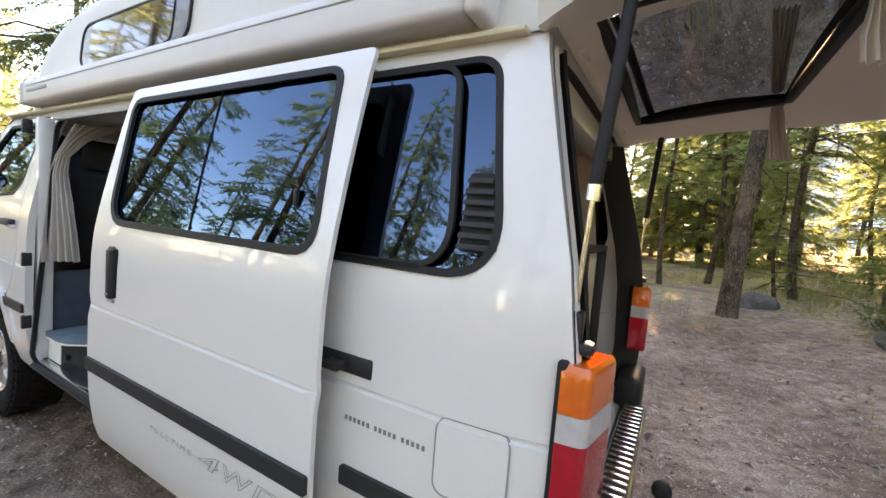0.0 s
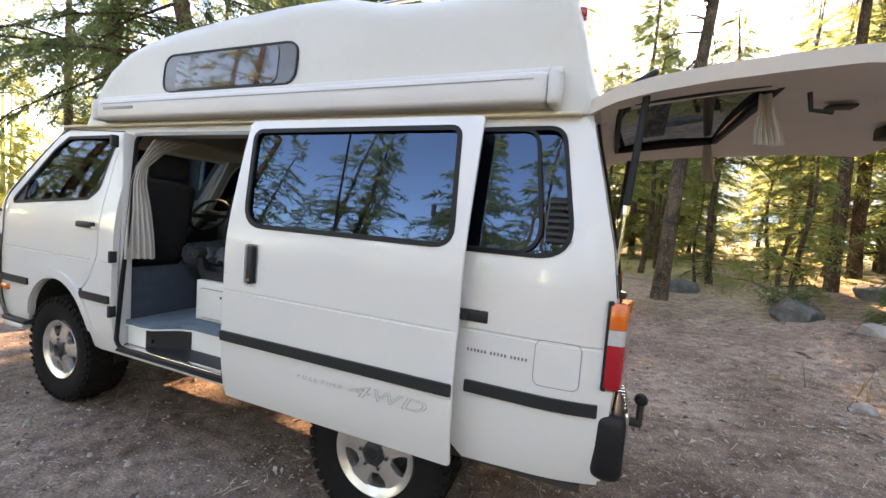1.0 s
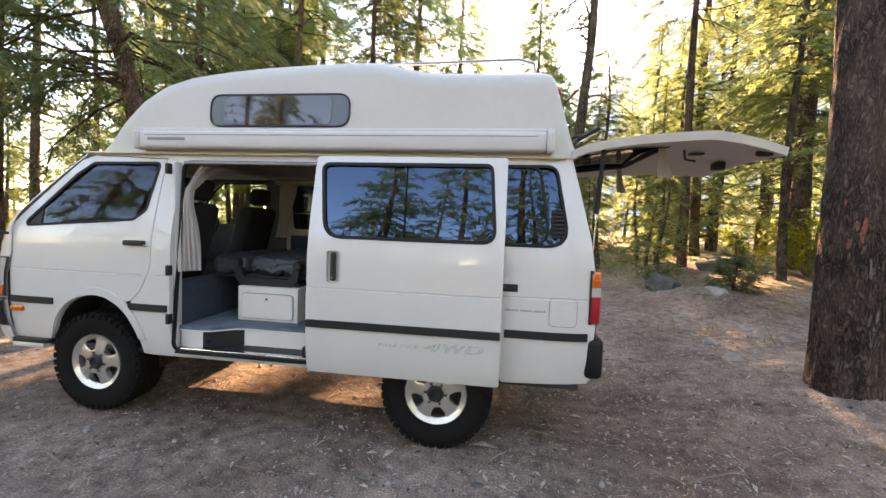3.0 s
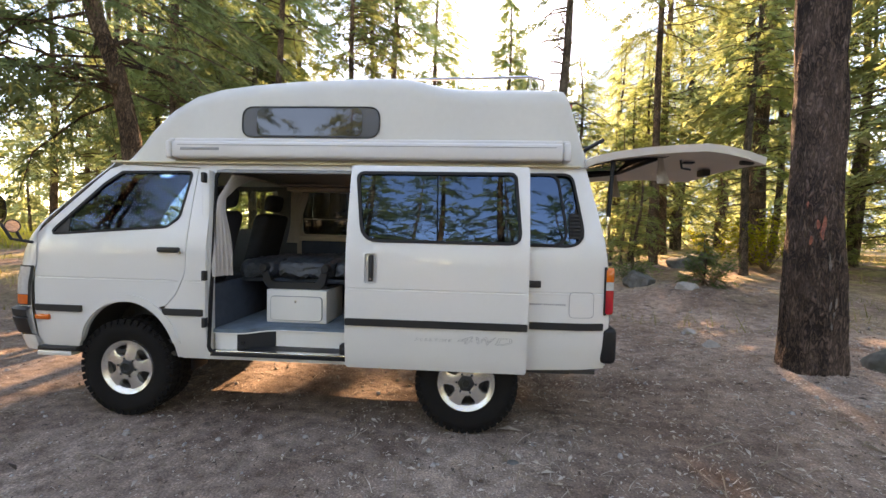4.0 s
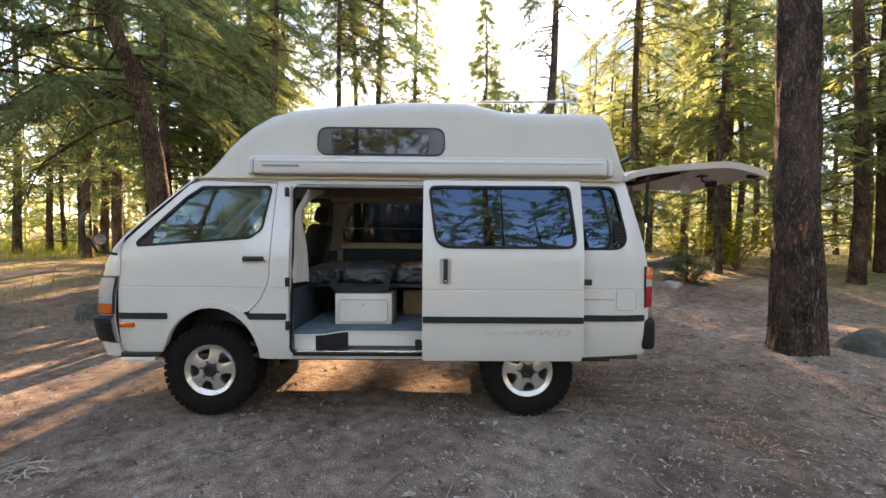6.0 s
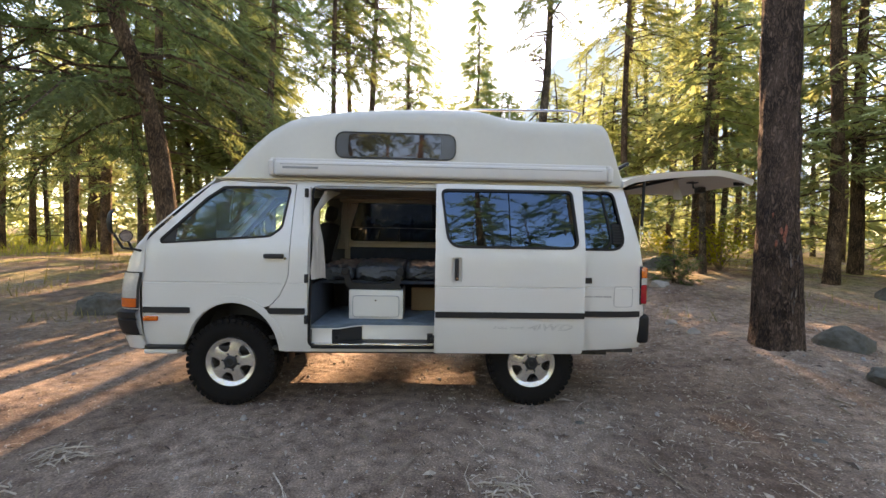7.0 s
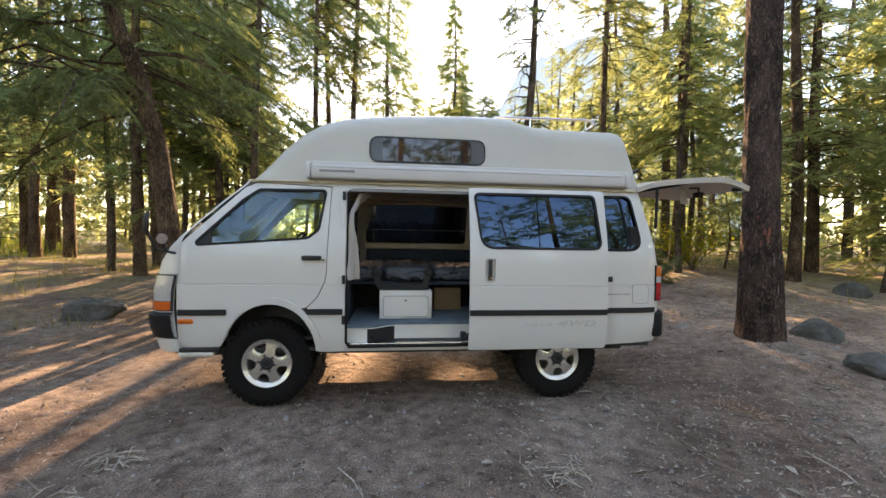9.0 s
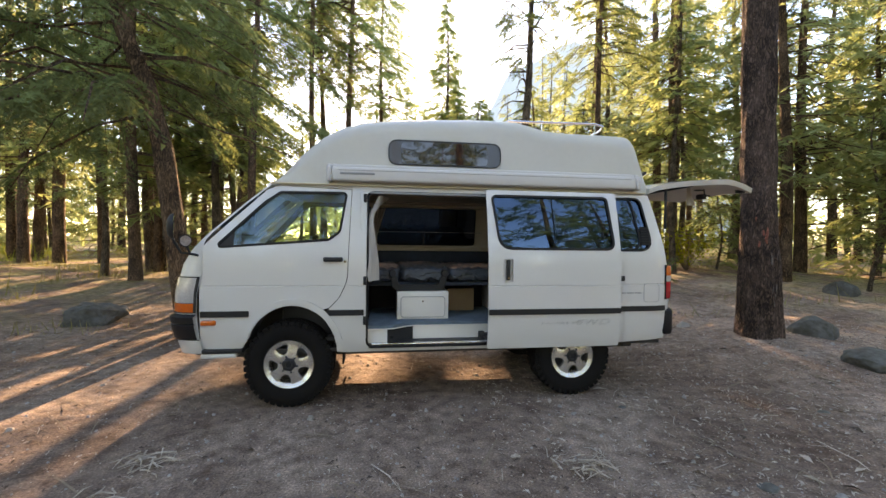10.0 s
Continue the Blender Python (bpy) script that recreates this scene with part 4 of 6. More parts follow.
for flip_ in (False, True):
    for o, i_, nm, m_, d_ in ((0.036, 0.085, "rear_pillar", PAINT, 0.0), (0.076, 0.105, "opening_seal", RUBBER, 0.012)):
        V, F = rear_frame(o, i_, nm, m_, d_)
        if flip_:
            V = [(x, WIDE - y, z) for x, y, z in V]
        P(nm, (V, F), m_)
    lamp_y = (lambda y: WIDE - y) if flip_ else (lambda y: y)
    for nm, z0, z1, m_, lb in (("tail_lamp", 1.137, 1.234, AMBER, "amber rear indicator"), ("tail_lamp", 1.078, 1.136, CLEAR, "clear reversing lamp"), ("tail_lamp", 0.908, 1.077, RED, "red rear lamp")):
        plan = round_poly([(3.545, 0.022), (3.603, 0.028), (3.632, 0.178), (3.545, 0.178)], [0.004, 0.026, 0.014, 0.004], 6)
        soft = (0.008, 0.003, 0.0)
        levels = [(z0 + 0.014 * i / 2, soft[i] if m_ is RED else 0.0) for i in range(3)] + [(z1 - 0.014 * i / 2, soft[i] if m_ is AMBER else 0.0) for i in (2, 1, 0)]
        V, F, k = [], [], 0
        for z, d in levels:
            ring_ = grow(plan, -d) if d else plan
            k = len(ring_)
            V += [(x, lamp_y(y), z) for x, y in ring_]
        F = [tuple(range(k - 1, -1, -1)), tuple(range(5 * k, 6 * k))] + [(r * k + i, r * k + (i + 1) % k, (r + 1) * k + (i + 1) % k, (r + 1) * k + i) for r in range(5) for i in range(k)]
        P(nm, (V, F), m_, lb)
    a, b = sorted((lamp_y(0.021), lamp_y(0.162)))
    P("lamp_gasket", rbox(3.536, 3.556, a + 0.003, b + 0.012, 0.902, 1.240, 0.006), RUBBER)
    a, b = sorted((lamp_y(0.03), lamp_y(0.36)))
    P("bumper_end", merge(rbox(3.525, 3.642, a, b, 0.55, 0.815, 0.04, 3)), BUMPER, "black plastic bumper end")
    P("gas_strut", tube([(3.560, lamp_y(0.083), 1.576), (3.590, lamp_y(0.118), 1.998)], 0.0135, 12), RUBBER, "black gas strut with a bright rod")
    P("strut_rod", tube([(3.548, lamp_y(0.082), 1.312), (3.560, lamp_y(0.083), 1.576)], 0.0058, 10), BRASS)
    P("strut_ring", tube([(3.5595, lamp_y(0.083), 1.560), (3.561, lamp_y(0.083), 1.592)], 0.0145, 12), CHROME)
    a, b = sorted((lamp_y(0.045), lamp_y(0.085)))
    P("strut_bracket", merge(rbox(3.535, 3.568, a + 0.02, b + 0.02, 1.255, 1.335, 0.008), rbox(3.55, 3.595, a + 0.02, b + 0.02, 1.245, 1.275, 0.012)), TRIM)
P("opening_sill", rbox(3.40, 3.56, 0.08, WIDE - 0.08, 0.60, 0.675, 0.012), PAINT)
P("opening_header", rbox(3.29, 3.385, 0.19, WIDE - 0.19, 1.86, 1.95, 0.012), PAINT)
P("rear_panel", rbox(3.53, 3.575, 0.07, WIDE - 0.07, 0.53, 0.61, 0.01), PAINT)
bumper = P("step_bumper", rbox(3.57, 3.675, 0.37, WIDE - 0.37, 0.57, 0.70, 0.02, 3), CHROME, "bright rear step bumper")
P("tread_plate", rbox(3.58, 3.665, 0.38, WIDE - 0.38, 0.70, 0.708, 0.002), TRIM, parent=bumper)
for k in range(22):
    P("tread_rib", rbox(3.585, 3.66, 0.39 + k * 0.041, 0.405 + k * 0.041, 0.708, 0.716, 0.003), CHROME, parent=bumper)
tow = P("tow_ball", merge(tube([(3.60, 0.845, 0.47), (3.77, 0.845, 0.47)], 0.025), tube([(3.76, 0.845, 0.46), (3.76, 0.845, 0.585)], [0.018, 0.018], 12)), DARKMETAL, "black tow hitch")
P("tow_cap", lathe([(0.0, -0.034), (0.022, -0.030), (0.033, -0.011), (0.033, 0.011), (0.022, 0.030), (0.0, 0.034)], 18, (3.76, 0.845, 0.60)), RUBBER, parent=tow)

GATE = [(3.40, 2.0), (3.48, 2.035), (3.62, 2.062), (3.80, 2.085), (4.0, 2.10), (4.17, 2.108), (4.35, 2.108), (4.55, 2.095), (4.745, 2.068)]
GATE_EDGE = [(3.40, 0.10), (3.6, 0.06), (4.17, 0.02), (4.22, 0.03), (4.745, 0.29)]


def gate_sheet(drop, inset, x0=3.40, x1=4.745, nx=28, ny=20, cut=None):
    V, F = [], []
    for i in range(nx + 1):
        x = x0 + (x1 - x0) * i / nx
        e = curve_at(x, GATE_EDGE) + inset
        for j in range(ny + 1):
            u = j / ny * 2 - 1
            V.append((x + 0.03 * (1 - u * u) * smooth(4.4, 4.745, x), WIDE / 2 + (WIDE / 2 - e) * u, curve_at(x, GATE) - drop - 0.012 * abs(u) ** 5 * (0 if drop else 1) + 0.03 * (1 - u * u)))
    for i in range(nx):
        for j in range(ny):
            xm, ym = x0 + (x1 - x0) * (i + 0.5) / nx, V[i * (ny + 1) + j][1]
            if cut and cut[0] < xm < cut[1] and cut[2] < ym < cut[3]:
                continue
            F.append((i * (ny + 1) + j, (i + 1) * (ny + 1) + j, (i + 1) * (ny + 1) + j + 1, i * (ny + 1) + j + 1))
    return V, F


def gate_rim():
    a, b = gate_sheet(0.0, 0.0), gate_sheet(0.062, 0.015)
    n, nx, ny = len(a[0]), 28, 20
    V = list(a[0]) + list(b[0])
    loop = [i * (ny + 1) for i in range(nx + 1)] + [nx * (ny + 1) + j for j in range(1, ny + 1)] + [i * (ny + 1) + ny for i in range(nx - 1, -1, -1)] + [j for j in range(ny - 1, 0, -1)]
    return V, [(p, q, n + q, n + p) for p, q in zip(loop, loop[1:] + loop[:1])]


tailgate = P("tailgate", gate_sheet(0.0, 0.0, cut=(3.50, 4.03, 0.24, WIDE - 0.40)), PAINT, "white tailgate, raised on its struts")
P("tailgate_rim", gate_rim(), PAINT, parent=tailgate)
P("tailgate_lining", gate_sheet(0.062, 0.015, cut=(3.50, 4.03, 0.24, WIDE - 0.40)), GATELINER, "pale grey inner lining", parent=tailgate)
P("tailgate_window", gate_sheet(0.035, 0.2, 3.45, 4.06, 8, 8), REARGLASS, "dark rear window", parent=tailgate)
for i, (a, b, c, d) in enumerate(((3.49, 3.515, 0.22, WIDE - 0.36), (4.02, 4.05, 0.22, WIDE - 0.36), (3.50, 4.035, 0.215, 0.245), (3.50, 4.035, WIDE - 0.40, WIDE - 0.37))):
    zc = curve_at((a + b) / 2, GATE) - 0.05
    V, F = rbox(a, b, c, d, -0.022, 0.02, 0.006)
    P("window_seal", ([(x, y, z + curve_at(x, GATE) - 0.04 + 0.03 * (1 - (2 * y / WIDE - 1) ** 2)) for x, y, z in V], F), RUBBER, parent=tailgate)
P("gate_buffer", rbox(4.58, 4.67, 0.30, 0.35, 2.005, 2.045, 0.012), TRIM, parent=tailgate)
P("gate_latch", rbox(4.57, 4.64, 0.80, 0.90, 1.99, 2.05, 0.012), TRIM, parent=tailgate)
P("gate_pull", tube([(4.10, 0.22, 2.02), (4.11, 0.22, 1.96), (4.17, 0.22, 1.95)], 0.008, 8), TRIM, parent=tailgate)
P("gate_lamp", rbox(4.26, 4.35, 0.50, 0.56, 2.045, 2.058, 0.004), TRIM, parent=tailgate)
P("gate_hinge", rbox(3.36, 3.45, 0.35, 0.43, 1.965, 2.0, 0.008), PAINT, parent=tailgate)
P("gate_hinge", rbox(3.36, 3.45, WIDE - 0.43, WIDE - 0.35, 1.965, 2.0, 0.008), PAINT, parent=tailgate)
rear_mirror = P("parking_mirror", merge(tube([(3.40, 0.62, 2.03), (3.42, 0.60, 2.12), (3.47, 0.58, 2.17), (3.54, 0.56, 2.18)], 0.009, 8), tube([(3.42, 0.66, 2.04), (3.50, 0.60, 2.14)], 0.007, 8)), TRIM, "black parking mirror on a bent arm")
V, F = rbox(-0.09, 0.09, -0.055, 0.055, -0.016, 0.016, 0.014, 3)
P("mirror_shell", ([(3.57 + x * 0.85 - z * 0.5, 0.56 + y, 2.185 + x * 0.5 + z * 0.85) for x, y, z in V], F), TRIM, parent=rear_mirror)
V, F = rbox(-0.08, 0.08, -0.048, 0.048, -0.019, -0.0165, 0)
P("mirror_glass", ([(3.57 + x * 0.85 - z * 0.5, 0.56 + y, 2.185 + x * 0.5 + z * 0.85) for x, y, z in V], F), MIRROR, parent=rear_mirror)

# ---- inside the van ----
box = tagged(new("storage_cabinet"), "white laminate cabinet with one drawer on the carpeted floor", "cabinet")
P("cabinet_body", rbox(0.935, 1.44, 0.362, 0.78, 0.684, 0.955, 0.006), CABINET, parent=box)
V, F = panel(rrect(0.975, 0.708, 1.40, 0.90, 0.03), [], lambda x, z: 0.352, 0.012, 0)
drawer = P("drawer", (V, F), CABINET, parent=box)
V, F = band(rrect(0.975, 0.708, 1.40, 0.90, 0.03), 0.006, lambda x, z: 0.359, 0.003)
P("drawer_gap", (V, F), DECAL, parent=box)
P("drawer_lock", lathe([(0.0, -0.006), (0.009, -0.005), (0.009, 0.002)], 12, (1.185, 0.352, 0.862)), CHROME, parent=drawer)

arm = [(0.865, 1.13), (0.917, 1.13), (0.95, 1.03), (0.977, 1.015), (1.323, 1.015), (1.348, 1.03), (1.383, 1.13), (1.435, 1.13), (1.406, 1.0), (1.365, 0.957), (0.935, 0.957), (0.894, 1.0)]
P("cradle", panel(round_poly(arm, 0.015, 3), [], lambda x, z: 0.40, 0.05, 0), TRIM, parent=box)
for cx in (0.890, 1.410):
    P("pivot", lathe([(0.0, -0.02), (0.030, -0.018), (0.038, -0.005), (0.038, 0.05)], 24, (cx, 0.40, 1.13)), TRIM, parent=box)
P("swivel_plate", rbox(0.98, 1.42, 0.42, 0.78, 0.956, 0.985, 0.006), TRIM, parent=box)


def cushion(x0, x1, y0, y1, z0, z1, label):
    """A soft vinyl block with puckered edges."""
    bm = bmesh.new()
    bmesh.ops.create_cube(bm, size=1)
    bmesh.ops.subdivide_edges(bm, edges=bm.edges[:], cuts=23, use_grid_fill=True)
    sx, sy, sz = x1 - x0, y1 - y0, z1 - z0
    for v in bm.verts:
        p = v.co * 2
        q = Vector((abs(p.x) ** 9, abs(p.y) ** 9, abs(p.z) ** 5))
        r = (q.x + q.y + q.z) ** (1 / 7)
        p = p / max(r, 1.0) if r > 1 else p
        wob = 0.016 * noise.noise((p.x * 4 * sx + x0 * 7, p.y * 4, p.z * 2)) + 0.020 * noise.noise((p.x * 15 * sx + p.y * 5 + x0 * 3, p.y * 7, p.z * 3))
        v.co = Vector((x0 + sx * (p.x + 1) / 2, y0 + sy * (p.y + 1) / 2 + wob, z0 + sz * (p.z + 1) / 2 + wob * 1.3))
    bm.verts.index_update()
    data = [v.co.copy() for v in bm.verts], [[v.index for v in f.verts] for f in bm.faces]
    bm.free()
    return tagged(mk("seat_cushion", *data, VINYL, None, "", True), label, "cushion", "cushions of the bed")


cushion(0.64, 0.97, 0.43, 1.48, 1.035, 1.185, "slate-grey vinyl cushion beside the curtain")
cushion(0.955, 1.46, 0.44, 1.48, 1.03, 1.195, "slate-grey vinyl cushion on the swivel frame")
cushion(1.44, 2.05, 0.46, 1.48, 1.035, 1.185, "long slate-grey vinyl cushion, slightly creased")
tagged(mk("bed_board", *rbox(0.64, 2.4, 0.50, 1.58, 1.0, 1.034, 0.005), NAVY), "dark board under the bed cushions", "board")
tagged(mk("bed_box", *rbox(0.64, 1.95, 1.05, 1.58, 0.684, 0.999, 0.01), SEATCLOTH), "dark bed box on the raised floor", "box")
tagged(mk("tan_box", *rbox(1.50, 1.80, 0.82, 1.04, 0.684, 0.93, 0.01), mat("tan_board", (0.33, 0.22, 0.12), 0.7)), "tan cardboard box under the bed", "box")
tagged(mk("side_cabinet", *rbox(1.98, 2.55, 0.42, 1.55, 0.684, 0.93, 0.01), CABINET), "white low cabinet beside the bed", "cabinet")
rear_unit = tagged(new("rear_cabinet"), "cream kitchen unit with black edging at the tail opening", "cabinet")
P("worktop", rbox(2.55, 3.40, 0.95, 1.52, 1.40, 1.43, 0.006), TRIM, parent=rear_unit)
P("cabinet_side", rbox(2.56, 3.36, 1.02, 1.50, 0.684, 1.40, 0.004), mat("cream_unit", (0.62, 0.55, 0.40), 0.5, var=0.06), parent=rear_unit)
P("cabinet_post", rbox(3.355, 3.40, 1.0, 1.04, 0.684, 1.40, 0.004), TRIM, parent=rear_unit)
P("cabinet_post", rbox(3.355, 3.40, 1.47, 1.51, 0.684, 1.40, 0.004), TRIM, parent=rear_unit)
low = tagged(new("low_cabinet"), "cream low cupboard with black edges near the tail", "cabinet")
P("cupboard_body", rbox(2.60, 3.38, 0.30, 0.72, 0.684, 1.28, 0.004), bpy.data.materials["cream_unit"], parent=low)
P("cupboard_top", rbox(2.58, 3.40, 0.28, 0.74, 1.28, 1.31, 0.004), bpy.data.materials["cream_unit"], parent=low)
P("cupboard_edge", rbox(3.38, 3.405, 0.70, 0.74, 0.684, 1.28, 0.003), TRIM, parent=low)


def seat(y0, width, label):
    s = tagged(new("cab_seat"), label, "seat", "cab seats")
    P("seat_base", rbox(-0.12, 0.46, y0, y0 + width, 0.84, 1.02, 0.05, 3), SEATCLOTH, parent=s)
    V, F = rbox(0.0, 0.15, y0, y0 + width, 0.0, 0.62, 0.06, 3)
    P("backrest", ([(x + 0.32 + z * 0.26, y, z + 0.98) for x, y, z in V], F), SEATCLOTH, parent=s)
    V, F = rbox(0.02, 0.12, y0 + width / 2 - 0.13, y0 + width / 2 + 0.13, 0.0, 0.17, 0.045, 3)
    P("headrest", ([(x + 0.48 + z * 0.2, y, z + 1.62) for x, y, z in V], F), SEATCLOTH, parent=s)
    P("seat_pedestal", rbox(-0.10, 0.55, y0 + 0.02, y0 + width - 0.02, 0.50, 0.86, 0.02), TRIM, parent=s)


seat(0.98, 0.50, "black cloth driver's seat with a headrest")
seat(0.20, 0.40, "black cloth passenger seat behind the curtain")
P("cab_lining", panel([(-0.66, 0.56), (0.64, 0.56), (0.64, 1.91), (-0.15, 1.91), (-0.66, 1.38)], [grow(front_window, -0.006), FRONT_ARCH[3:-3]], raised(side, -0.05), 0.01, 0.1, flip=True), mat("grey_trim", (0.10, 0.10, 0.10), 0.8), "grey cab trim")


def steering_wheel():
    """A thin round rim with its column and boss."""
    V, F = [], []
    for k in range(36):
        a = 2 * math.pi * k / 36
        for j in range(8):
            b = 2 * math.pi * j / 8
            r = 0.185 + 0.015 * math.cos(b)
            lx, ly, lz = 0.015 * math.sin(b), r * math.cos(a), r * math.sin(a)
            V.append((-0.06 + lx * 0.8 + lz * 0.55, 1.22 + ly, 1.36 + lz * 0.8 - lx * 0.55))
    for k in range(36):
        for j in range(8):
            F.append((k * 8 + j, k * 8 + (j + 1) % 8, ((k + 1) % 36) * 8 + (j + 1) % 8, ((k + 1) % 36) * 8 + j))
    wheel_ob = P("steering_wheel", (V, F), TRIM, "black steering wheel")
    P("column", tube([(-0.42, 1.22, 1.10), (-0.06, 1.22, 1.36)], 0.04), TRIM, parent=wheel_ob)
    P("boss", merge(rbox(-0.10, -0.04, 1.05, 1.39, 1.335, 1.375, 0.01), rbox(-0.11, -0.03, 1.15, 1.29, 1.30, 1.41, 0.02)), TRIM, parent=wheel_ob)


steering_wheel()
P("dashboard", rbox(-0.80, -0.34, 0.12, WIDE - 0.12, 0.90, 1.28, 0.06, 3), TRIM, "dark grey dashboard")
P("cab_floor", rbox(-0.8, 0.62, 0.08, WIDE - 0.08, 0.56, 0.585, 0), DARKMETAL)


def curtain(name, spine, width, label, folds=6, way=(1.0, 0.0)):
    """Hanging cloth with folds; spine: (height, centre, spread)."""
    V, F = [], []
    nu = folds * 8
    rows = 26
    z0, z1 = spine[0][0], spine[-1][0]
    for j in range(rows + 1):
        z = z0 + (z1 - z0) * j / rows
        c = (curve_at(z, [(s[0], s[1]) for s in spine]), curve_at(z, [(s[0], s[2]) for s in spine]))
        w = curve_at(z, [(s[0], s[3]) for s in spine])
        for i in range(nu + 1):
            u = i / nu * 2 - 1
            fold = 0.018 * math.sin(u * math.pi * folds + 1.5 * math.sin(z * 5)) * min(1.5, w / 0.06)
            along, across = u * w, fold + 0.01 * math.sin(7 * z + u * 3)
            V.append((c[0] + along * way[0] - across * way[1], c[1] + along * way[1] + across * way[0], z))
    for j in range(rows):
        for i in range(nu):
            F.append((j * (nu + 1) + i, j * (nu + 1) + i + 1, (j + 1) * (nu + 1) + i + 1, (j + 1) * (nu + 1) + i))
    return tagged(mk(name, V, F, CLOTH, None, "", True), label, "curtain", "curtains of the van")


curtain("curtain", [(1.085, 0.705, 0.13, 0.085), (1.25, 0.705, 0.13, 0.075), (1.42, 0.70, 0.13, 0.058), (1.58, 0.69, 0.125, 0.04), (1.68, 0.695, 0.14, 0.032), (1.78, 0.74, 0.19, 0.05), (1.86, 0.80, 0.26, 0.10)], 0.1, "white striped cotton curtain tied back in the doorway", 5, (0.5, 0.86))
curtain("curtain", [(1.30, 0.64, 1.50, 0.07), (1.5, 0.66, 1.50, 0.05), (1.85, 0.72, 1.50, 0.10)], 0.1, "pale cotton curtain beside the far window")
curtain("curtain", [(1.86, 4.03, 0.32, 0.05), (1.91, 4.02, 0.32, 0.045), (1.97, 4.01, 0.32, 0.028), (2.05, 4.0, 0.32, 0.02)], 0.1, "short pale curtain hanging from the raised tailgate", 5)
curtain("curtain", [(1.84, 4.03, 1.30, 0.04), (1.95, 4.01, 1.30, 0.028), (2.05, 4.0, 1.30, 0.02)], 0.1, "short pale curtain hanging from the raised tailgate", 5)

# ---- forest ----


def bulk(name, V, F3, material, parent=None):
    """A mesh from arrays of corners and triangles."""
    me = bpy.data.meshes.new(name)
    me.vertices.add(len(V))
    me.vertices.foreach_set("co", np.asarray(V, dtype=np.float32).ravel())
    n = len(F3)
    me.loops.add(n * 3)
    me.loops.foreach_set("vertex_index", np.asarray(F3, dtype=np.int32).ravel())
    me.polygons.add(n)
    me.polygons.foreach_set("loop_start", np.arange(0, n * 3, 3, dtype=np.int32))
    me.polygons.foreach_set("loop_total", np.full(n, 3, dtype=np.int32))
    me.materials.append(material)
    me.update()
    me.validate()
    return me


def unit(a):
    return a / np.maximum(np.linalg.norm(a, axis=-1, keepdims=True), 1e-9)


def sprays(rng, roots, ways, lengths, needles, wide, droop=0.25):
    """Needle sprays: along each twig stand slim triangles on both sides, tips forward and a little down."""
    n = len(roots)
    t = np.linspace(0.08, 1.0, needles)[None, :, None]
    up = np.array([0, 0, 1.0])
    ways = unit(ways)
    lat = unit(np.cross(ways, up) + rng.normal(0, 0.35, (n, 3)))
    down = -up * droop
    base = roots[:, None, :] + ways[:, None, :] * lengths[:, None, None] * t + down[None, None, :] * (lengths[:, None, None] * t ** 2)
    sgn = np.where(np.arange(needles) % 2, 1.0, -1.0)[None, :, None]
    w = (wide * lengths[:, None, None] * (1.15 - 0.75 * t)) * rng.uniform(0.7, 1.3, (n, needles, 1))
    tip = base + (lat[:, None, :] * sgn + ways[:, None, :] * 0.8 + rng.normal(0, 0.25, (n, needles, 3)) + down[None, None, :] * 0.8) * w
    half = ways[:, None, :] * (lengths[:, None, None] * 0.62 / needles) * 1.4
    a, b = base - half, base + half
    V = np.stack([a, b, tip], axis=2).reshape(-1, 3)
    return V


def crown_points(rng, height, base, radius, count, twigs, shape=1.0, hang=0.35, one_side=None, top=1.0):
    """Limbs of a conifer and the twigs that stand on them."""
    f = rng.uniform(0, 1, count) ** 0.85
    h = base + (height * top - base) * f
    az = rng.uniform(0, 2 * math.pi, count)
    if one_side is not None:
        az = one_side[0] + rng.normal(0, one_side[1], count)
    L = radius * (1.03 - f) ** shape * rng.uniform(0.55, 1.1, count)
    L = np.maximum(L, 0.25)
    way = np.stack([np.cos(az), np.sin(az), rng.normal(0.10, 0.12, count)], 1)
    s = np.sqrt(rng.uniform(0.03, 1.0, (count, twigs)))
    root = np.zeros((count, 3))
    root[:, 2] = h
    p = root[:, None, :] + way[:, None, :] * (L[:, None] * s)[:, :, None]
    p[:, :, 2] -= hang * L[:, None] * s ** 2 * 0.8
    turn = rng.uniform(-1.15, 1.15, (count, twigs))
    a2 = az[:, None] + turn
    tw = np.stack([np.cos(a2), np.sin(a2), rng.normal(-0.28, 0.25, (count, twigs))], 2)
    tl = (0.14 + 0.30 * L[:, None] * (1.0 - 0.55 * s)) * rng.uniform(0.6, 1.2, (count, twigs))
    tl = np.minimum(tl, 0.85)
    return h, way, L, p.reshape(-1, 3), tw.reshape(-1, 3), tl.reshape(-1)


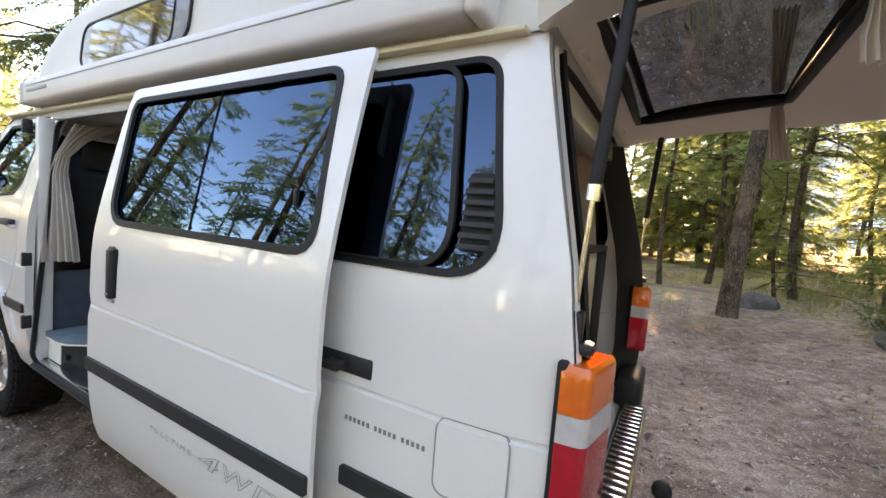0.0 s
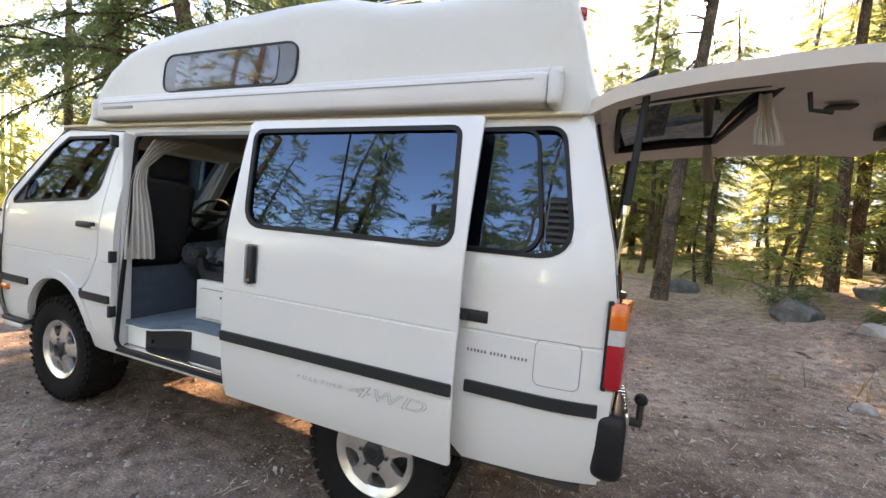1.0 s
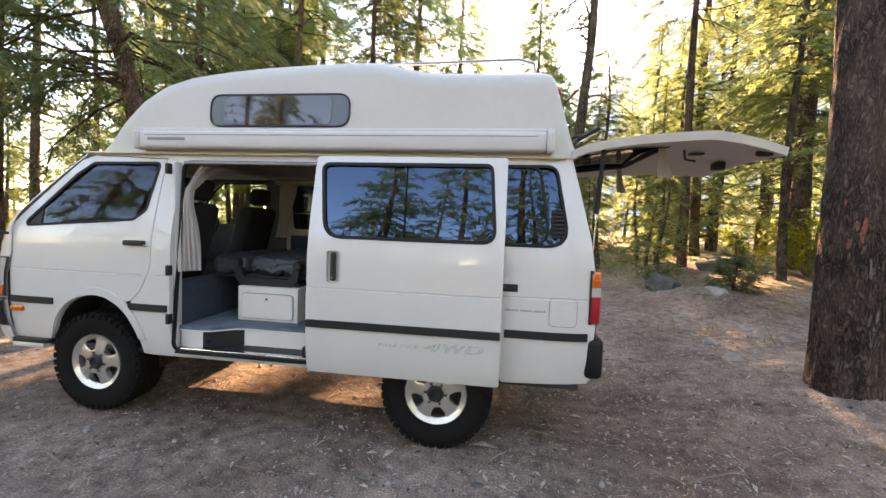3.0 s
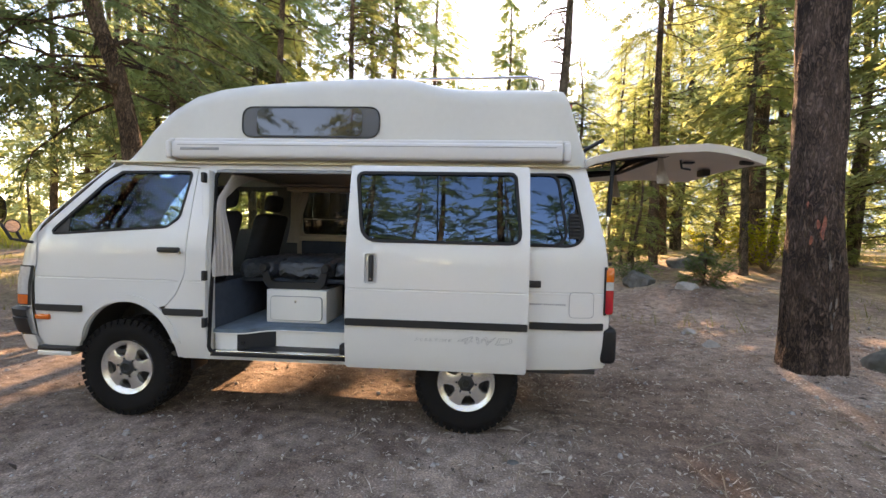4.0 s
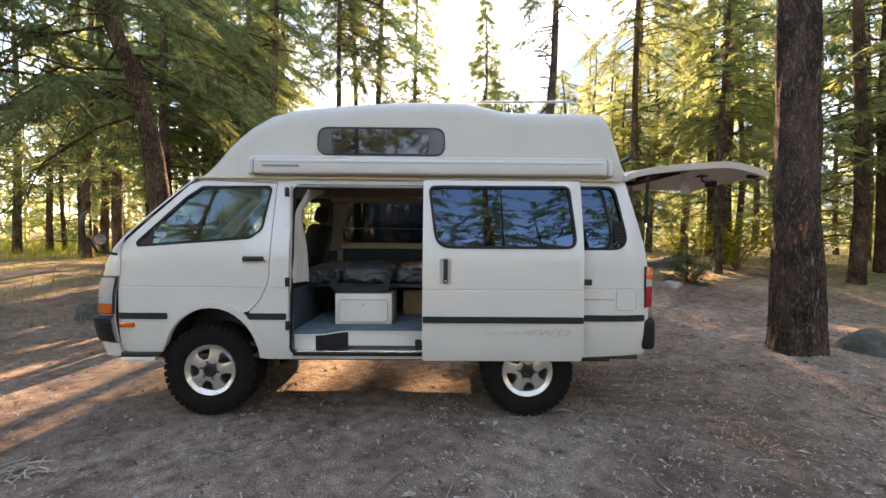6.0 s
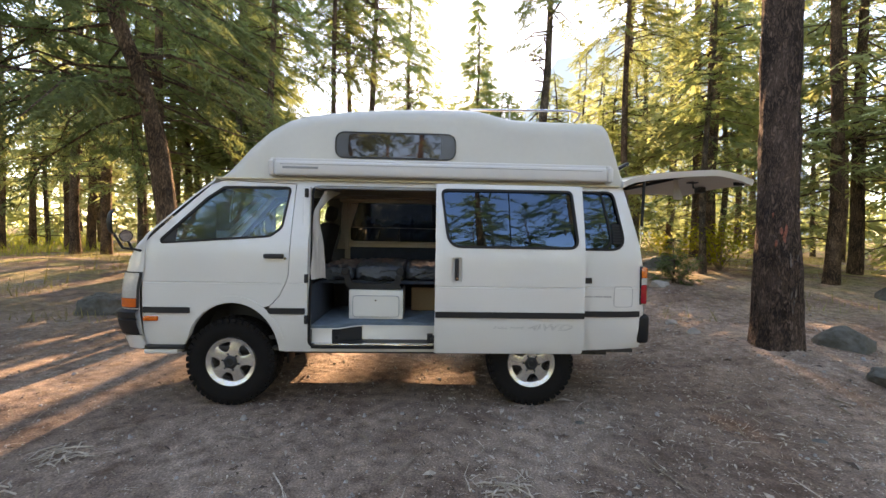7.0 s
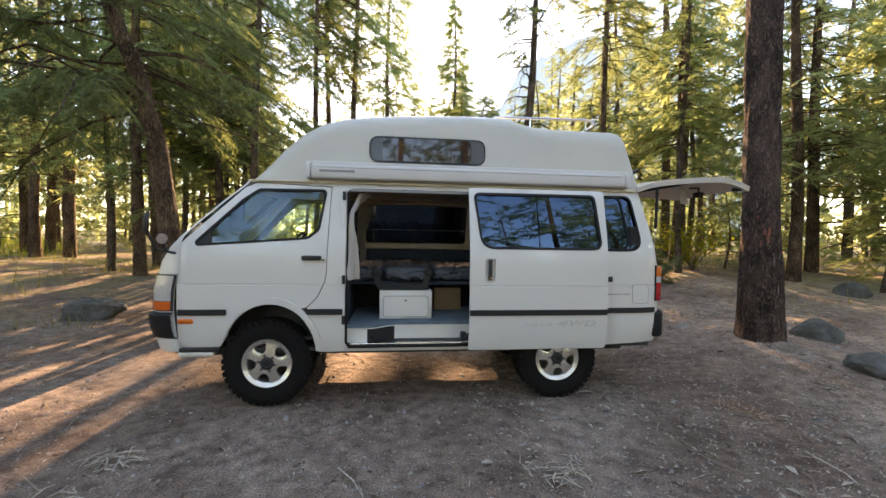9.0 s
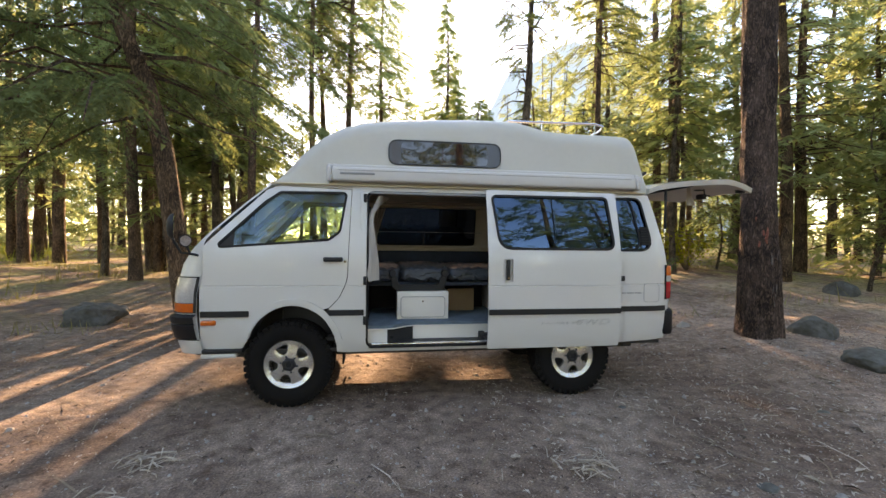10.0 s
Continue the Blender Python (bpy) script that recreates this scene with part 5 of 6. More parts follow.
def limbs(rng, h, way, L, hang, thick):
    """Bare limbs as thin three-sided bars."""
    n, k = len(h), 4
    s = np.linspace(0, 1, k)[None, :]
    p = np.zeros((n, k, 3))
    p[:, :, 2] = h[:, None]
    p += way[:, None, :] * (L[:, None] * s)[:, :, None]
    p[:, :, 2] -= hang * L[:, None] * s ** 2 * 0.8
    p[:, 1:, :] += rng.normal(0, 0.03, (n, k - 1, 3)) * L[:, None, None]
    r = (thick * L[:, None] * (1.05 - s) + 0.004)
    V = []
    for c in range(3):
        a = 2 * math.pi * c / 3
        off = np.stack([-way[:, 1] * math.cos(a), way[:, 0] * math.cos(a), np.full(n, math.sin(a))], 1)
        V.append(p + off[:, None, :] * r[:, :, None])
    V = np.stack(V, 2).reshape(-1, 3)
    F = []
    idx = (np.arange(n)[:, None, None] * k + np.arange(k - 1)[None, :, None]) * 3
    for c in range(3):
        d = (c + 1) % 3
        q = np.concatenate([idx + c, idx + d, idx + 3 + d], 2).reshape(-1, 3)
        q2 = np.concatenate([idx + c, idx + 3 + d, idx + 3 + c], 2).reshape(-1, 3)
        F += [q, q2]
    return V, np.concatenate(F)


def trunk_mesh(name, spine, radii, material, seed, sides=14, flare=0.35, rough=0.06, extra=None, furrow=0.03, foot=0.35):
    """A tapered trunk with a flared foot and a furrowed outline."""
    spine = [Vector(p) for p in spine]
    dist = [0.0]
    for a, b in zip(spine, spine[1:]):
        dist.append(dist[-1] + (b - a).length)
    rows = max(10, int(dist[-1] / 0.35))
    V, F = [], []
    for i in range(rows + 1):
        s = dist[-1] * (i / rows) ** 1.5
        c = Vector([float(np.interp(s, dist, [p[k] for p in spine])) for k in range(3)])
        r = float(np.interp(s, dist, radii))
        for k in range(sides):
            a = 2 * math.pi * k / sides
            rr = r * (1 + flare * math.exp(-s / foot) * (1 + 0.5 * math.sin(a * 3 + seed))) * (1 + rough * 2 * noise.noise((math.cos(a) * 2.2 + seed, math.sin(a) * 2.2, s * 0.9)) + furrow * noise.noise((math.cos(a) * 9 + seed, math.sin(a) * 9, s * (3.5 if furrow > 0.05 else 1.6))))
            V.append((c.x + rr * math.cos(a), c.y + rr * math.sin(a), c.z))
    for i in range(rows):
        for k in range(sides):
            a, b, c, d = i * sides + k, i * sides + (k + 1) % sides, (i + 1) * sides + (k + 1) % sides, (i + 1) * sides + k
            F += [(a, b, c), (a, c, d)]
    V, F = np.array(V), np.array(F)
    if extra:
        F = np.concatenate([F, extra[1] + len(V)])
        V = np.concatenate([V, extra[0]])
    me = bulk(name, V, F, material)
    me.polygons.foreach_set("use_smooth", [True] * len(me.polygons))
    return me


def conifer(seed, height, base, radius, count, twigs, needles, girth, bark, leaf, shape=0.9, hang=0.4, dead=10, lean=(0, 0), wide=0.30, one_side=None, top=1.0, sides=14):
    """Meshes of a fir: trunk with its limbs, and the crown of needle sprays."""
    rng = np.random.default_rng(seed)
    h, way, L, p, tw, tl = crown_points(rng, height, base, radius, count, twigs, shape, hang, one_side, top)
    lv, lf = limbs(rng, h, way, L, hang, 0.012)
    if dead:
        hd = rng.uniform(min(1.2, base * 0.4), base + 1.0, dead)
        az = rng.uniform(0, 2 * math.pi, dead)
        wd = np.stack([np.cos(az), np.sin(az), rng.normal(-0.1, 0.2, dead)], 1)
        dv, df = limbs(rng, hd, wd, rng.uniform(0.4, 1.3, dead), 0.3, 0.009)
        lf = np.concatenate([lf, df + len(lv)])
        lv = np.concatenate([lv, dv])
    V = sprays(rng, p, tw, tl, needles, wide)
    def bend(a):
        a = a.copy()
        f = a[:, 2] / height
        a[:, 0] += lean[0] * f * height
        a[:, 1] += lean[1] * f * height
        return a
    spine = [(0, 0, -0.3)] + [(lean[0] * k * height / 8 + 0.10 * math.sin(seed + k * 0.9), lean[1] * k * height / 8 + 0.10 * math.cos(seed * 2 + k * 0.8), k * height / 8) for k in range(9)]
    radii = [girth * 1.02] + [girth * (1 - k / 8) ** 0.8 + 0.01 for k in range(9)]
    trunk = trunk_mesh("trunk", spine, radii, bark, seed, sides, extra=(bend(lv), lf))
    crown = bulk("crown", bend(V), np.arange(len(V)).reshape(-1, 3), leaf)
    return trunk, crown


def plant(kind, meshes, x, y, label, category="tree", group="forest trees", turn=0.0, scale=1.0, z=None):
    """Stands a tree of the given meshes on the ground."""
    top = tagged(new(kind), label, category, group)
    top.matrix_world = pose(x, y, (land(x, y) - 0.03) if z is None else z, 0, 0, turn) @ Matrix.Diagonal((scale, scale, scale, 1))
    for nm, me in zip(("trunk", "crown"), meshes):
        o = new(nm, me)
        o.parent = top
    return top


# the old fir beside the van
rng = np.random.default_rng(5)
big_spine = [(0.01, 0, -0.3), (0.015, 0.0, 0.6), (-0.01, 0.03, 2.0), (-0.06, 0.05, 5.0), (-0.05, 0.05, 10.0), (0.0, 0.0, 20.0)]
h, way, L, p, tw, tl = crown_points(rng, 20, 7.5, 3.2, 90, 18)
big_trunk = trunk_mesh("trunk", big_spine, [0.250, 0.226, 0.201, 0.186, 0.15, 0.03], BARKBIG, 3.0, 72, 0.34, 0.10, limbs(rng, h, way, L, 0.4, 0.012), 0.09, 0.5)
bigv = sprays(rng, p, tw, tl, 10, 0.3)
old_fir = plant("old_fir_tree", (big_trunk, bulk("crown", bigv, np.arange(len(bigv)).reshape(-1, 3), NEEDLE)), 6.02, 1.42, "old dark fir with deeply furrowed bark and a scarred trunk")



def scar(name, a0, a1, z0, z1, material, label, seed):
    """A ragged patch where the bark is torn, lying on the trunk."""
    V, F, n, m = [], [], 7, 12
    for j in range(m + 1):
        z = z0 + (z1 - z0) * j / m
        wob = 0.10 * noise.noise((z * 7, seed, 0))
        pinch = math.sin(math.pi * (j + 0.3) / (m + 0.6)) ** 0.6
        for i in range(n + 1):
            u = i / n - 0.5
            a = radians((a0 + a1) / 2) + (u * radians(a1 - a0)) * pinch * (1 + 0.35 * noise.noise((z * 11, seed * 3, u)))
            r = float(np.interp(z + 0.3, [0, 0.9, 2.3, 5.3], [0.253, 0.226, 0.201, 0.186])) * (1 + 0.28 * math.exp(-(z + 0.3) / 0.5) * 0.9) + 0.010 + wob * 0.05
            V.append((r * math.cos(a + wob), r * math.sin(a + wob), z))
    for j in range(m):
        for i in range(n):
            F.append((j * (n + 1) + i, j * (n + 1) + i + 1, (j + 1) * (n + 1) + i + 1, (j + 1) * (n + 1) + i))
    mk(name, V, F, material, old_fir, label, True)


scar("bark_scar", -119, -110, 1.30, 1.53, SCAR, "torn red-brown bark", 1.0)
scar("bark_scar", -140, -134, 1.25, 1.34, SCAR, "torn red-brown bark", 2.0)
scar("bark_scar", -129, -122, 1.40, 1.49, SCAR, "torn red-brown bark", 4.0)
scar("bark_scar", -150, -145, 1.60, 1.67, SCAR, "torn red-brown bark", 5.0)
flake = random.Random(5)
for k in range(7):
    a, z, w, hgt = flake.gauss(-92, 9), flake.uniform(0.45, 1.15), flake.uniform(3, 6), flake.uniform(0.05, 0.13)
    scar("pale_bark", a, a + w, z, z + hgt, PALEBARK, "pale weathered bark", 10.0 + k)

# the leaning fir in front of the nose
rng = np.random.default_rng(11)
h, way, L, p, tw, tl = crown_points(rng, 13, 3.0, 3.4, 170, 44, 0.75, 0.66)
shift = lambda a: a + np.stack([np.interp(a[:, 2], [0, 2.7, 3.7, 4.6, 7, 13], [0.0, -0.38, -0.62, -1.0, -1.35, -1.6]), np.interp(a[:, 2], [0, 3, 13], [0, 0.08, 0.3]), np.zeros(len(a))], 1)
lv, lf = limbs(rng, h, way, L, 0.62, 0.0075)
lean_spine = [(0.02, 0, -0.2), (0.0, 0, 0.0), (-0.20, 0.02, 1.4), (-0.38, 0.06, 2.7), (-0.62, 0.08, 3.7), (-1.0, 0.1, 4.6), (-1.35, 0.15, 7.0), (-1.6, 0.3, 13.0)]
lean_trunk = trunk_mesh("trunk", lean_spine, [0.16, 0.155, 0.14, 0.128, 0.115, 0.105, 0.08, 0.02], BARK, 7.0, 20, 0.25, 0.08, (shift(lv), lf))
V = shift(sprays(rng, p, tw, tl * 0.50, 14, 0.24, 0.75))
plant("leaning_fir_tree", (lean_trunk, bulk("crown", V, np.arange(len(V)).reshape(-1, 3), NEEDLEDARK)), -1.98, 2.75, "bent fir with drooping dark boughs near the van's nose")

# the half-bare pine behind the van
def bare_pine():
    rng = np.random.default_rng(23)
    n = 46
    hd = rng.uniform(2.5, 9.5, n)
    az = rng.uniform(0, 2 * math.pi, n)
    wd = np.stack([np.cos(az), np.sin(az), rng.normal(0.25, 0.3, n)], 1)
    ln = rng.uniform(0.6, 1.7, n)
    lv, lf = limbs(rng, hd, wd, ln, 0.75, 0.019)
    lv[:, 0] += 0.045 * lv[:, 2]
    # crooked side twigs
    k = 3
    root = np.repeat(np.stack([np.zeros(n), np.zeros(n), hd], 1) + wd * (ln * 0.6)[:, None] - np.array([0, 0, 1.0]) * (0.75 * ln * 0.36 * 0.8)[:, None], k, 0)
    w2 = unit(np.repeat(wd, k, 0) + rng.normal(0, 0.8, (n * k, 3)))
    q0, q1 = root, root + w2 * rng.uniform(0.25, 0.6, (n * k, 1))
    wv = unit(np.cross(w2, np.array([0, 0, 1.0]))) * 0.010
    tv = np.stack([q0 - wv, q0 + wv, q1], 1).reshape(-1, 3)
    tv[:, 0] += 0.045 * tv[:, 2]
    extra_v = np.concatenate([lv, tv])
    extra_f = np.concatenate([lf, np.arange(len(tv)).reshape(-1, 3) + len(lv)])
    tr = trunk_mesh("trunk", [(0, 0, -0.2), (0.05, 0, 1.5), (0.12, 0, 3.0), (0.36, 0, 6.0), (0.45, 0, 11.0)], [0.16, 0.145, 0.13, 0.10, 0.03], BARKGREY, 4.0, 14, 0.2, 0.06, (extra_v, extra_f))
    h, way, L, p, tw, tl = crown_points(rng, 11.5, 6.6, 1.6, 34, 14, 0.7, 0.5)
    V = sprays(rng, p, tw, tl, 9, 0.3, 0.4)
    V[:, 0] += 0.045 * V[:, 2]
    return tr, bulk("crown", V, np.arange(len(V)).reshape(-1, 3), NEEDLEDARK)


plant("bare_pine_tree", bare_pine(), 4.60, 7.95, "half-bare grey pine with crooked dead branches")

# stock of firs that the stand is made of
TALL = [conifer(100 + k, 17 + 2 * (k % 3), 3.0 + 1.4 * (k % 3), 2.9, 170, 17, 11, 0.15 + 0.03 * (k % 2), BARK if k % 2 else BARKGREY, NEEDLE if k != 1 else NEEDLEDARK, 0.8, 0.5, 16, wide=0.31) for k in range(5)]
FULL = [conifer(200 + k, 11 + 2 * k, 1.0, 2.7, 190, 16, 11, 0.13, BARKGREY, NEEDLE, 0.85, 0.4, 6, wide=0.31) for k in range(3)]
LIGHTTALL = [conifer(400 + k, 16 + 2 * k, 2.5 + k, 2.9, 112, 10, 7, 0.17, BARK, NEEDLEHAZE, 0.8, 0.5, 6, wide=0.46, sides=8) for k in range(3)]
LIGHTFULL = [conifer(500 + k, 12 + 2 * k, 0.5, 3.1, 138, 10, 7, 0.14, BARKGREY, NEEDLEHAZE, 0.85, 0.4, 3, wide=0.46, sides=8) for k in range(3)]
YOUNG = [conifer(300 + k, 2.2 + 0.9 * k, 0.15, 0.95, 70, 9, 8, 0.035, BARKGREY, LEAFGREEN if k == 0 else NEEDLE, 0.8, 0.15, 0, sides=8) for k in range(3)]

HIGH = [conifer(600 + k, 19, 8.6, 2.6, 160, 15, 11, 0.15, BARK, NEEDLEDARK if k else NEEDLE, 0.6, 0.65, 14, wide=0.28) for k in range(2)]
SPIRE = [conifer(650, 15, 0.8, 2.7, 330, 18, 11, 0.13, BARKGREY, NEEDLE, 1.0, 0.3, 0, wide=0.36)]
MID = [conifer(700 + k, 8.0 + k, 3.4, 1.9, 115, 14, 11, 0.09, BARKGREY, NEEDLE, 0.7, 0.45, 14, wide=0.28, sides=10) for k in range(2)]

LABELS = {"tall": "tall fir with a bare lower trunk and dead twigs", "full": "sunlit fir with boughs down to the ground", "young": "young green fir sapling", "high": "tall fir with its crown high above a bare trunk", "mid": "slim young fir with bare lower trunk"}


def stand(kind, k, x, y, turn, scale=1.0):
    # firs beyond x 9.3 also take the light stock with haze-tinted needles
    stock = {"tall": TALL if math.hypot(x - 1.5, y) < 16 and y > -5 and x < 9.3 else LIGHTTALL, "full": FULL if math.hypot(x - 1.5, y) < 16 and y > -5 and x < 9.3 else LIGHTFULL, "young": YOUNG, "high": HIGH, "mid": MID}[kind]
    nm = {"tall": "fir_tree", "full": "bushy_fir_tree", "young": "fir_sapling", "high": "fir_tree", "mid": "young_fir_tree"}[kind]
    return plant(nm, stock[k % len(stock)], x, y, LABELS[kind], "tree", {"tall": "forest trees", "full": "forest trees", "young": "saplings", "high": "forest trees", "mid": "forest trees"}[kind], turn, scale)


# trees that can be told apart
def grove(rows):
    for kind, k, x, y, turn, sc in rows:
        stand(kind, k, x, y, turn, sc)


# firs left of the van
grove((("high", 0, -2.75, 8.2, 40, 0.74), ("tall", 0, -4.2, 9.6, 150, 0.8), ("high", 1, -1.9, 12.2, 220, 0.85), ("tall", 3, -5.9, 8.4, 10, 0.82),
       ("tall", 4, -11.2, 13.4, 80, 1.1), ("high", 0, -10.2, 13.9, 300, 0.85), ("high", 1, -8.6, 14.2, 190, 0.8), ("tall", 2, -13.5, 15.5, 45, 1.0),
       ("tall", 0, -5.0, 14.5, 90, 1.0), ("high", 0, -8.5, 18.0, 140, 1.0), ("high", 0, -6.8, 11.2, 260, 0.78), ("full", 0, -2.9, 15.4, 33, 0.6),
       ("high", 1, -7.0, 15.6, 20, 0.9), ("high", 1, -2.2, 16.5, 120, 1.0),))
# a dark fir that reaches in beside the bent one
grove((("tall", 1, -6.2, 3.7, 200, 0.8),))
# low boughs that shade the dirt before the nose
grove((("mid", 0, -3.8, 10.4, 95, 1.0), ("mid", 1, -5.6, 10.1, 140, 1.0), ("mid", 0, -7.6, 9.9, 310, 1.05), ("mid", 1, -4.7, 11.2, 20, 0.95), ("mid", 0, -6.6, 11.4, 175, 1.0)))
# understorey beyond the meadow road
for k in range(9):
    deg = -18 - 5.4 * k
    d = 33 + 4 * math.sin(k * 2.3)
    stand("full", k, 1.5 + d * math.sin(radians(deg)), -1 + d * math.cos(radians(deg)), 47 * k, 0.72 + 0.1 * math.sin(k * 1.7))
# slim firs
grove((("mid", 0, -7.2, 11.5, 15, 1.1), ("mid", 1, -4.6, 12.0, 250, 1.1), ("mid", 0, -4.5, 11.3, 250, 0.9), ("mid", 1, 12.8, 11.6, 88, 1.2),
       ("mid", 0, 5.9, 10.3, 15, 0.85), ("mid", 1, 7.6, 10.2, 75, 0.6), ("mid", 0, 4.6, 12.9, 195, 0.9), ("mid", 1, 3.4, 11.2, 315, 0.7),
       ("mid", 1, 6.4, 13.4, 115, 0.55), ("mid", 0, 9.0, 12.4, 175, 0.9), ("mid", 0, 5.2, 15.2, 20, 1.0), ("mid", 0, 12.6, 8.4, 20, 1.0),
       ("mid", 1, 14.8, 6.2, 80, 1.1),))
# firs behind the van
grove((("full", 0, 3.6, 24.0, 10, 0.75), ("full", 1, 1.6, 30.0, 70, 0.75), ("full", 2, 5.6, 27.0, 130, 0.62),
       ("full", 1, 0.2, 21.0, 200, 0.8), ("full", 0, 6.4, 20.5, 30, 0.8), ("full", 1, 7.6, 19.0, 95, 0.66), ("full", 2, 6.2, 24.0, 60, 0.62),
       ("full", 1, 5.9, 27.0, 100, 1.05), ("full", 0, 3.2, 28.5, 11, 1.05), ("full", 2, 7.8, 25.0, 33, 0.7), ("full", 1, -0.6, 24.0, 66, 0.8),
       ("high", 0, -0.7, 14.0, 15, 1.0), ("high", 1, 7.7, 8.9, 200, 0.74), ("high", 0, 0.6, 19.0, 250, 0.95),))
# firs beyond the old fir
grove((("tall", 0, 8.8, 6.75, 100, 0.55), ("tall", 1, 9.6, 12.6, 50, 0.9), ("tall", 2, 11.2, 10.0, 200, 0.9), ("tall", 4, 10.4, 8.9, 330, 1.0),
       ("tall", 3, 10.75, 5.4, 75, 0.82), ("tall", 0, 12.7, 6.6, 170, 0.85), ("high", 1, 16.2, 10.4, 110, 0.9), ("tall", 0, 14.2, 4.6, 290, 0.9),
       ("tall", 3, 12.4, 2.4, 130, 0.9), ("tall", 2, 13.0, 13.5, 250, 1.1), ("full", 1, 12.5, 17.0, 310, 1.2), ("tall", 4, 14.8, 1.5, 20, 1.1),
       ("full", 1, 10.6, 20.0, 140, 0.85), ("full", 1, 16.0, 6.2, 40, 1.0), ("full", 0, 20.5, 12.0, 160, 1.3),))
# trees behind the clearing
grove((("full", 0, -1.5, -12.0, 45, 1.1), ("tall", 1, 3.8, -11.5, 95, 1.0), ("full", 2, 7.2, -10.5, 165, 1.0), ("full", 1, -6.5, -12.5, 285, 1.0),
       ("tall", 3, 1.2, -14.5, 10, 1.1), ("full", 0, 11.0, -13.0, 60, 1.1), ("tall", 4, -10.0, -9.5, 200, 1.0), ("tall", 0, 14.0, -8.0, 20, 1.0),
       ("full", 1, 4.6, -17.0, 5, 1.1), ("full", 2, -3.5, -18.0, 75, 1.2),))
# saplings
grove((("young", 2, 11.6, 4.0, 40, 1.0), ("young", 0, 7.3, 5.6, 0, 0.5), ("young", 1, 6.6, 7.2, 60, 1.0), ("young", 2, 7.1, 9.4, 120, 1.0),
       ("young", 1, 5.6, 10.5, 200, 0.9), ("young", 2, 10.8, 7.4, 30, 0.8), ("young", 1, -5.0, 10.6, 80, 1.0), ("young", 2, 7.4, 11.6, 280, 1.1),
       ("young", 1, 12.3, 8.0, 10, 1.0),))

for x, y, turn, sc in ((4.7, 23.0, 0, 1.2), (6.0, 27.5, 90, 0.95), (2.4, 27.0, 200, 0.85), (7.6, 23.5, 130, 0.66), (1.0, 25.5, 40, 0.85)):
    plant("spruce_tree", SPIRE[0], x, y, "slender spire-shaped spruce against the sky", "tree", "forest trees", turn, sc)

for k, (deg, d) in enumerate(((-44, 19), (-49, 24), (-54, 20), (-59, 26), (-64, 21), (-70, 25), (-46, 29), (-61, 31))):
    stand("tall", k, 1.5 + d * math.sin(radians(deg)), -1 + d * math.cos(radians(deg)), 70 * k, 0.95)

# the rest of the stand, all round
rng = random.Random(8)
placed = [(6.02, 1.42), (-2, 2.75), (4.6, 7.95)]
tries = 0
while len(placed) < 105 and tries < 12000:
    tries += 1
    a, d = rng.uniform(0, 2 * math.pi), rng.uniform(11, 42)
    x, y = 1.5 + d * math.sin(a), -1 + d * math.cos(a)
    deg = math.degrees(math.atan2(x - 1.5, y + 3.5))
    if -6 < deg < 15 and y > 0:
        continue
    if -72 < deg < -42 and d > 14:
        continue
    if abs(y) < 6.0 and abs(x) < 9 or (y > 0 and d < 21) or (y < 0 and (d < 16 or rng.random() < 0.7)):
        continue
    if any((x - p[0]) ** 2 + (y - p[1]) ** 2 < (2.3 + 0.02 * d) ** 2 for p in placed):
        continue
    placed.append((x, y))
    stand("full" if rng.random() < 0.5 else "tall", rng.randrange(6), x, y, rng.uniform(0, 360), rng.uniform(0.8, 1.2) * (0.62 if -13 < x < -0.5 and y > 0 else 1.0))

# far woods and the ridge
rng = np.random.default_rng(77)
VV = []
for k in range(280):
    a = rng.uniform(0, 2 * math.pi)
    d = rng.uniform(44, 95)
    x, y = d * math.sin(a), d * math.cos(a)
    deg = math.degrees(a)
    hgt = rng.uniform(13, 22)
    if deg < 18 or deg > 354:
        hgt *= 0.55
    h, way, L, p, tw, tl = crown_points(rng, hgt, 0.2, 3.6, 30, 8)
    v = sprays(rng, p, tw * 1.0, tl * 2.4, 4, 0.5)
    trk = np.array([[-0.2, 0, 0], [0.2, 0, 0], [0, 0, hgt], [0, -0.2, 0], [0, 0.2, 0], [0, 0, hgt]])
    VV.append(np.concatenate([v, trk]) + np.array([x, y, land(x, y)]))
VV = np.concatenate(VV)
far_woods = new("far_woods", bulk("far_woods", VV, np.arange(len(VV)).reshape(-1, 3), NEEDLEHAZE))
tagged(far_woods, "distant conifer woods closing the clearing, haze put into their colour", "woods", kind="stuff")
V, F = [], []
for k in range(61):
    deg = 4 + 0.75 * k
    a = radians(deg)
    hgt = 60 + 610 * smooth(2, 21, deg) * smooth(50, 30, deg) + 60 * noise.noise((k * 0.2, 0.3, 0)) + 25 * noise.noise((k * 0.6, 2.3, 0))
    V += [(1500 * math.sin(a), 1500 * math.cos(a), -20), (1500 * math.sin(a), 1500 * math.cos(a), max(60, hgt)), (1900 * math.sin(a), 1900 * math.cos(a), -20)]
    if k:
        b = 3 * k
        F += [(b - 3, b, b + 1, b - 2), (b - 2, b + 1, b + 2, b - 1)]
tagged(mk("ridge", V, F, HILL, smooth=True), "mountain ridge in the distance, tinted and glowing blue for haze", "mountain", kind="structure")

